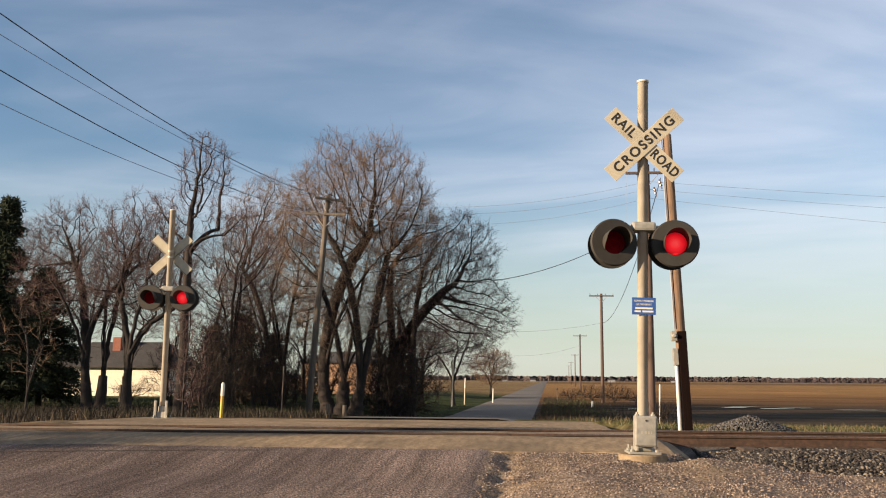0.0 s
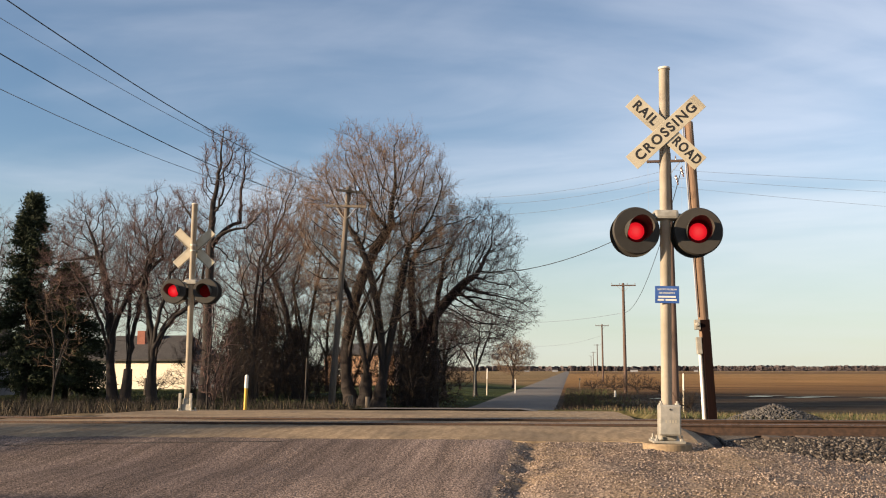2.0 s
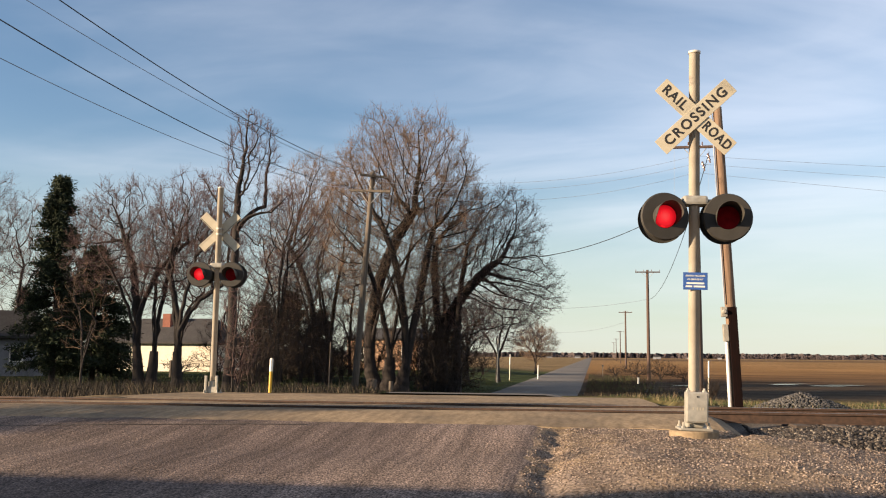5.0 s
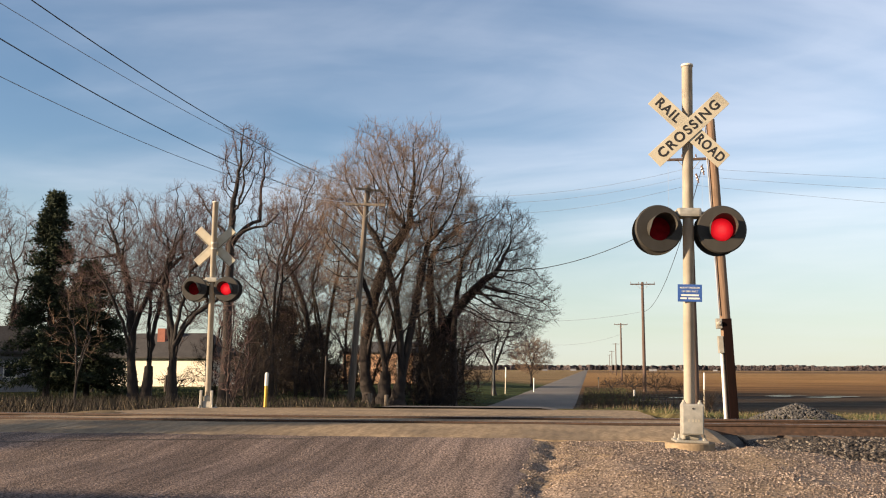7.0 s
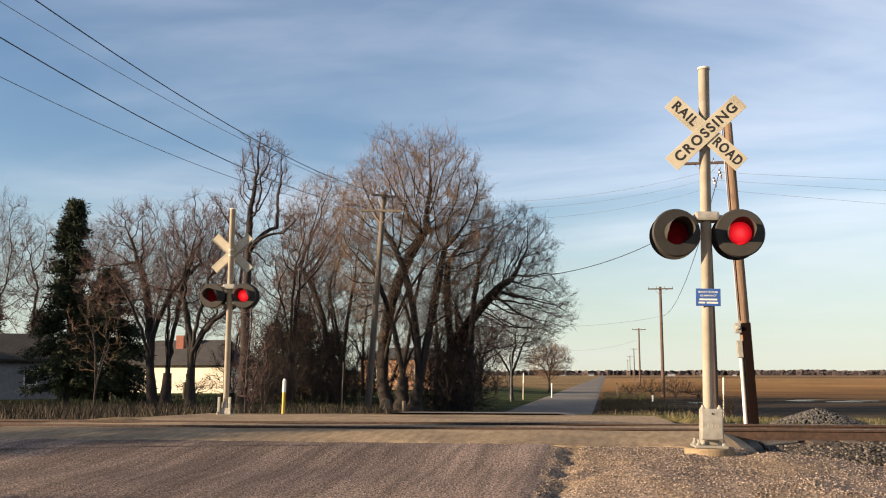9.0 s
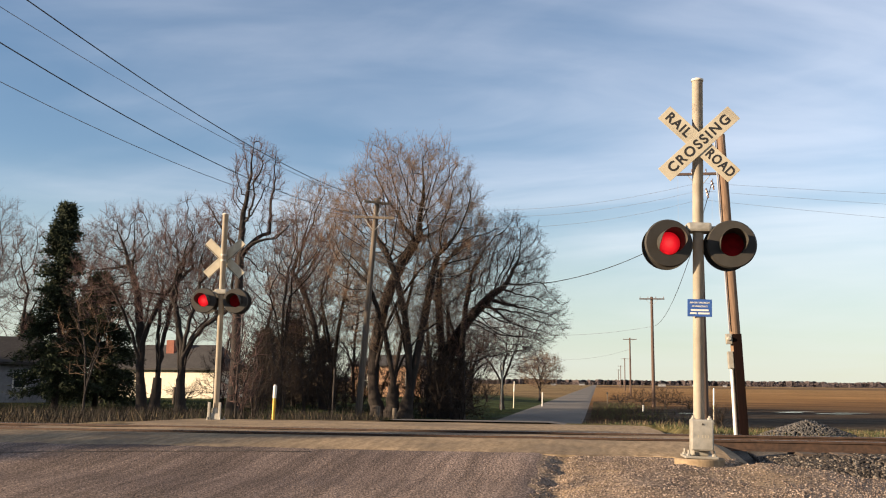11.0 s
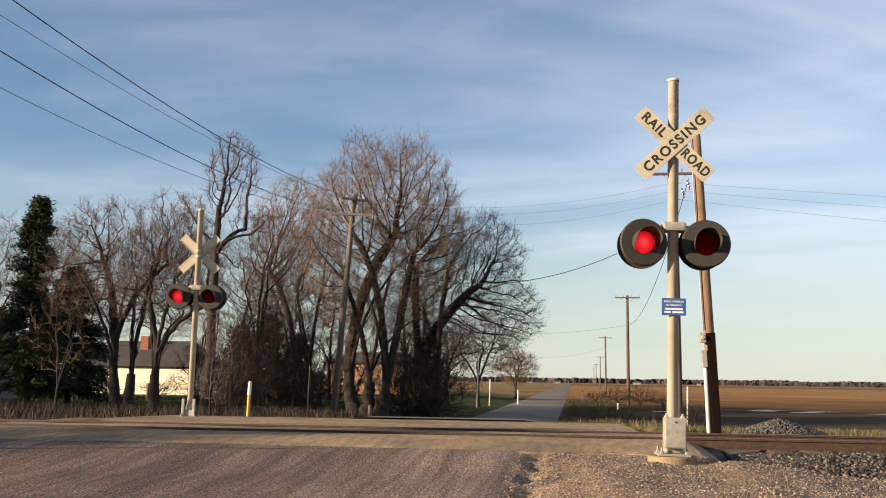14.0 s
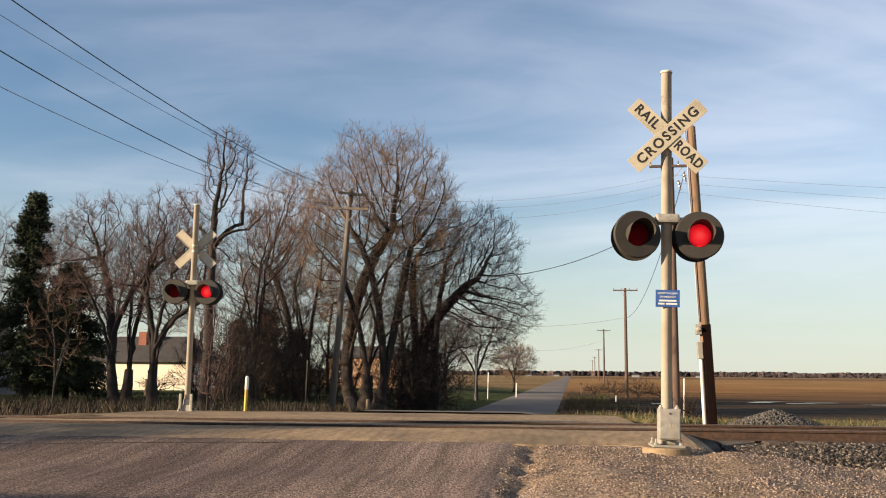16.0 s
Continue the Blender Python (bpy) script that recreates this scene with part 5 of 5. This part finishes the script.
conifer("tall dark green spruce", -31.4, 47, 3, 9.5, 1.9, NEEDLES, tufts=26000)
conifer("broad dark evergreen beside the spruce", -29.3, 50, 4, 6.6, 2.7, NEEDLES, tufts=34000)
conifer("dark evergreen half hidden by saplings", -33.0, 68, 6, 5.6, 1.8, NEEDLES, tufts=7000)
conifer("rusty brown evergreen beside the shed", -35.4, 67, 5, 7.0, 1.7, CEDAR, tufts=7000)
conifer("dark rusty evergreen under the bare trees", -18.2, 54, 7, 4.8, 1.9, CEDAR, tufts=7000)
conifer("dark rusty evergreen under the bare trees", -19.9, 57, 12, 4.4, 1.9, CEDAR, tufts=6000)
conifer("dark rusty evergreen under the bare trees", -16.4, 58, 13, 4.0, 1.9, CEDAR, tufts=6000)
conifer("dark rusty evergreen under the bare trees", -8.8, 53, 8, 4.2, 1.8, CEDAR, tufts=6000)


# ---- grass, weeds, distance ----
def blades(name, count, place, height, width, material, label, category, seed):
    rng = np.random.default_rng(seed)
    verts, faces = np.empty((count * 3, 3)), np.arange(count * 3).reshape(-1, 3)
    for i in range(count):
        x, y = place(rng)
        z = land(x, y) - 0.03
        a, h = rng.uniform(0, 6.28), height * rng.uniform(0.4, 1.3)
        l = rng.normal(size=2) * 0.35 * h
        cx, cy = math.cos(a) * width, math.sin(a) * width
        verts[3 * i], verts[3 * i + 1], verts[3 * i + 2] = (x - cx, y - cy, z), (x + cx, y + cy, z), (x + l[0], y + l[1], z + h)
    ob = mesh_from(name, verts, faces, material, None)
    return tagged(ob, label, category, kind="stuff")


def right_verge(rng):
    while True:
        p = along_track(rng.uniform(0.5, 22), 3.2 + 22 * rng.random() ** 1.4)
        if p.x > ROAD_R + 0.6 + 2.3 * max(0, 1 - (p.y - 20) / 8):
            return p.x, p.y


def left_verge(rng):
    while True:
        p = along_track(rng.uniform(-32, -5.0), 3.4 + 16 * rng.random() ** 1.2)
        if p.x < -10.2 or p.y > 24.5:
            if p.x < ROAD_L - 0.5:
                return p.x, p.y


def left_lawn(rng):
    return rng.uniform(-32, ROAD_L - 0.4), 28 + 50 * rng.random() ** 1.3


def road_verge(rng):
    y = 30 + 75 * rng.random() ** 1.2
    return ROAD_R + 0.3 + abs(rng.normal()) * 2.2, y


blades("verge_grass", 16000, right_verge, 0.11, 0.010, GRASS, "short green and yellow grass beyond the track", "grass", 1)
blades("dry_verge_weeds", 9000, right_verge, 0.16, 0.008, DRY_GRASS, "dry tan weeds beyond the track", "grass", 2)
blades("left_weeds", 14000, left_verge, 0.34, 0.010, WEEDS, "brown dead weeds below the trees, coloured dark for the shade there", "weeds", 3)
blades("left_dry_grass", 1200, left_verge, 0.30, 0.009, DRY_GRASS, "dry tan grass below the trees", "grass", 4)
blades("lawn_grass", 22000, left_lawn, 0.12, 0.016, GRASS, "dark green lawn under the trees", "grass", 5)
blades("ditch_grass", 9000, road_verge, 0.15, 0.022, GRASS, "rank green grass in the ditch by the far road", "grass", 6)
blades("ditch_weeds", 6000, road_verge, 0.32, 0.014, BRUSH, "dead brown weeds in the ditch by the far road", "weeds", 7)

WOODS = island_mat("far_bare_woods", ((0.064, 0.050, 0.053), (0.073, 0.057, 0.059), (0.081, 0.064, 0.063)), scale=0.05)


def far_woods(rng):
    az = rng.uniform(-50, 45)
    d = rng.uniform(1250, 1400) if az > 7 else rng.uniform(1300, 1700)
    x, y = spot(az, d)
    crest = 5.6 + 1.5 * noise.noise(Vector((az * 0.35, 0, 0))) + 1.2 * noise.noise(Vector((az * 1.7, 3, 0)))
    return x, y, rng.uniform(-2, crest if az > 7 else crest * 0.8)


def woods_mass(name, dist, low, high, seed):
    """The close-set mass of the woods, with a ragged top."""
    rng = random.Random(seed)
    verts, faces = [], []
    n = 900
    for i in range(n + 1):
        az = -55 + 105 * i / n
        x, y = spot(az, dist + rng.uniform(-20, 20))
        h = low + (high - low) * (0.5 + 0.5 * noise.noise(Vector((az * 0.4, seed, 0)))) + rng.uniform(-0.7, 0.9)
        verts += [(x, y, -3.0), (x, y, h), (x * 1.03, y * 1.03, h - 1.0), (x * 1.03, y * 1.03, -3.0)]
    for i in range(n):
        for k in range(3):
            faces.append((4 * i + k, 4 * i + 4 + k, 4 * i + 5 + k, 4 * i + 1 + k))
    return tagged(raw(name, verts, faces, WOODS), "dense low woods along the horizon", "woods", kind="stuff")


woods_mass("woods_belt", 1420, 5.5, 9.0, 3)
pebbles("far_woods", 10000, far_woods, 1.6, WOODS, "long low line of bare woods on the horizon", "woods", 9)
pebbles("gravel_pile", 2600, lambda rng: (lambda r, a: (spot(11.5, 22.5)[0] + 1.05 * r * math.cos(a), spot(11.5, 22.5)[1] + 0.8 * r * math.sin(a), land(*spot(11.5, 22.5)) + 0.36 * (1 - r) ** 0.9 - 0.02))(rng.random() ** 0.5, rng.uniform(0, 6.28)),
        0.042, DARK_STONES, "low pile of dark ballast stone beyond the rail", "gravel pile", 10)


def puddle(name, x0, x1, y0, y1, seed):
    rng = random.Random(seed)
    n = 40
    verts = [((x0 + x1) / 2, (y0 + y1) / 2, 0.0)]
    for i in range(n):
        a = 2 * math.pi * i / n
        k = 1 + 0.25 * noise.noise(Vector((math.cos(a) * 2.5, math.sin(a) * 2.5, seed)))
        verts.append(((x0 + x1) / 2 + (x1 - x0) / 2 * k * math.cos(a), (y0 + y1) / 2 + (y1 - y0) / 2 * k * math.sin(a), 0.0))
    ob = raw(name, verts, [(0, 1 + i, 1 + (i + 1) % n) for i in range(n)], WATER)
    ob.location.z = 0.03
    return tagged(ob, "shallow standing water in the muddy field", "water", kind="structure")


puddle("water_pond", 13.6, 15.6, 76.4, 77.6, 1)
puddle("water_pool", 16.0, 18.6, 74.3, 75.3, 2)
puddle("water_film", 18.0, 20.6, 77.2, 77.9, 5)
puddle("water_slough", 21.2, 24.6, 73.4, 74.0, 4)
puddle("water_trace", 14.5, 17.0, 79.6, 80.1, 7)
puddle("water_edge", 25.5, 30.0, 72.6, 73.1, 8)
puddle("water_rill", 5.6, 7.4, 70, 71.2, 3)
# white farm buildings far off
for k, (az, d, w, h) in enumerate(((-0.9, 1000, 6, 3.0), (3.75, 900, 7, 3.4), (5.6, 1000, 5, 2.8), (7.3, 1000, 4, 2.6), (-2.6, 900, 5, 2.6))):
    house("farm_building", "small pale farm building on the horizon", facing(az, d), w, 8, h * 0.6, h, HOUSE_GREY, 0)


# ---- out of view beside and behind the camera: a barn, a lone tree and an evergreen row, added to throw long shadows ----
# added shadow caster: its roof edge darkens the road nearest the camera
barn = house("barn", "unseen plain barn added to shade the near road", pose(-19.6, -8.1, 0.6, 0, 0, 0), 13.0, 8.0, 4.6, 5.9, HOUSE_GREY, 0, hip=0.0, over=0.3)
# added out of view; only its tapering shadow reaches the crossing's left
conifer("unseen broad evergreen added to cast a shadow band on the road", math.degrees(math.atan2(-35.1, -0.2)), 35.1, 40, 9.6, 4.4, NEEDLES, tufts=15000)
# windbreak added out of view to block low sun from the left side
for k, (x, y, h, r) in enumerate(((-34, 25, 8.5, 2.4), (-36, 28.5, 9.0, 2.6), (-34, 21, 8.5, 2.4), (-35, 17.5, 9.0, 2.4), (-38.5, 32, 9.5, 2.6), (-41, 35.5, 9.5, 2.6), (-31, 32, 7.0, 2.2), (-43, 39, 9.5, 2.6), (-46, 42.5, 10, 2.6), (-44, 30, 10, 2.6), (-48, 36, 10, 2.6), (-41, 24, 10, 2.6))):
    conifer("unseen dark evergreen added to shade the ground below the left trees", math.degrees(math.atan2(x, y)), math.hypot(x, y), 20 + k, h, r, NEEDLES, tufts=5000)


# ---- what moves: the lamps flash in turn ----
def flash_rows(first_open, start, half):
    """The light slides out before its reflector or back behind it; the change takes a tenth of a second."""
    rows, is_open, t, here = [], first_open, start, 0.0
    m = lambda o: pose(0, 0.022 if o else 0.10, 0)
    rows.append((0.0, m(is_open)))
    while t < 15.9:
        rows.append((t - 0.06, m(is_open)))
        is_open = not is_open
        rows.append((t + 0.06, m(is_open)))
        t += half
    rows.append((16.0, m(is_open)))
    return rows


def motions():
    half = 0.712
    # order of the units: (first side, front), (first side, back), (second side, front), (second side, back)
    for shutters, left_first, start in ((near_shutters, True, 0.58), (far_shutters, False, 0.565)):
        for k, s in enumerate(shutters):
            is_left = (k < 2) == left_first
            walk(s, flash_rows(not is_left, start, half))


motions()
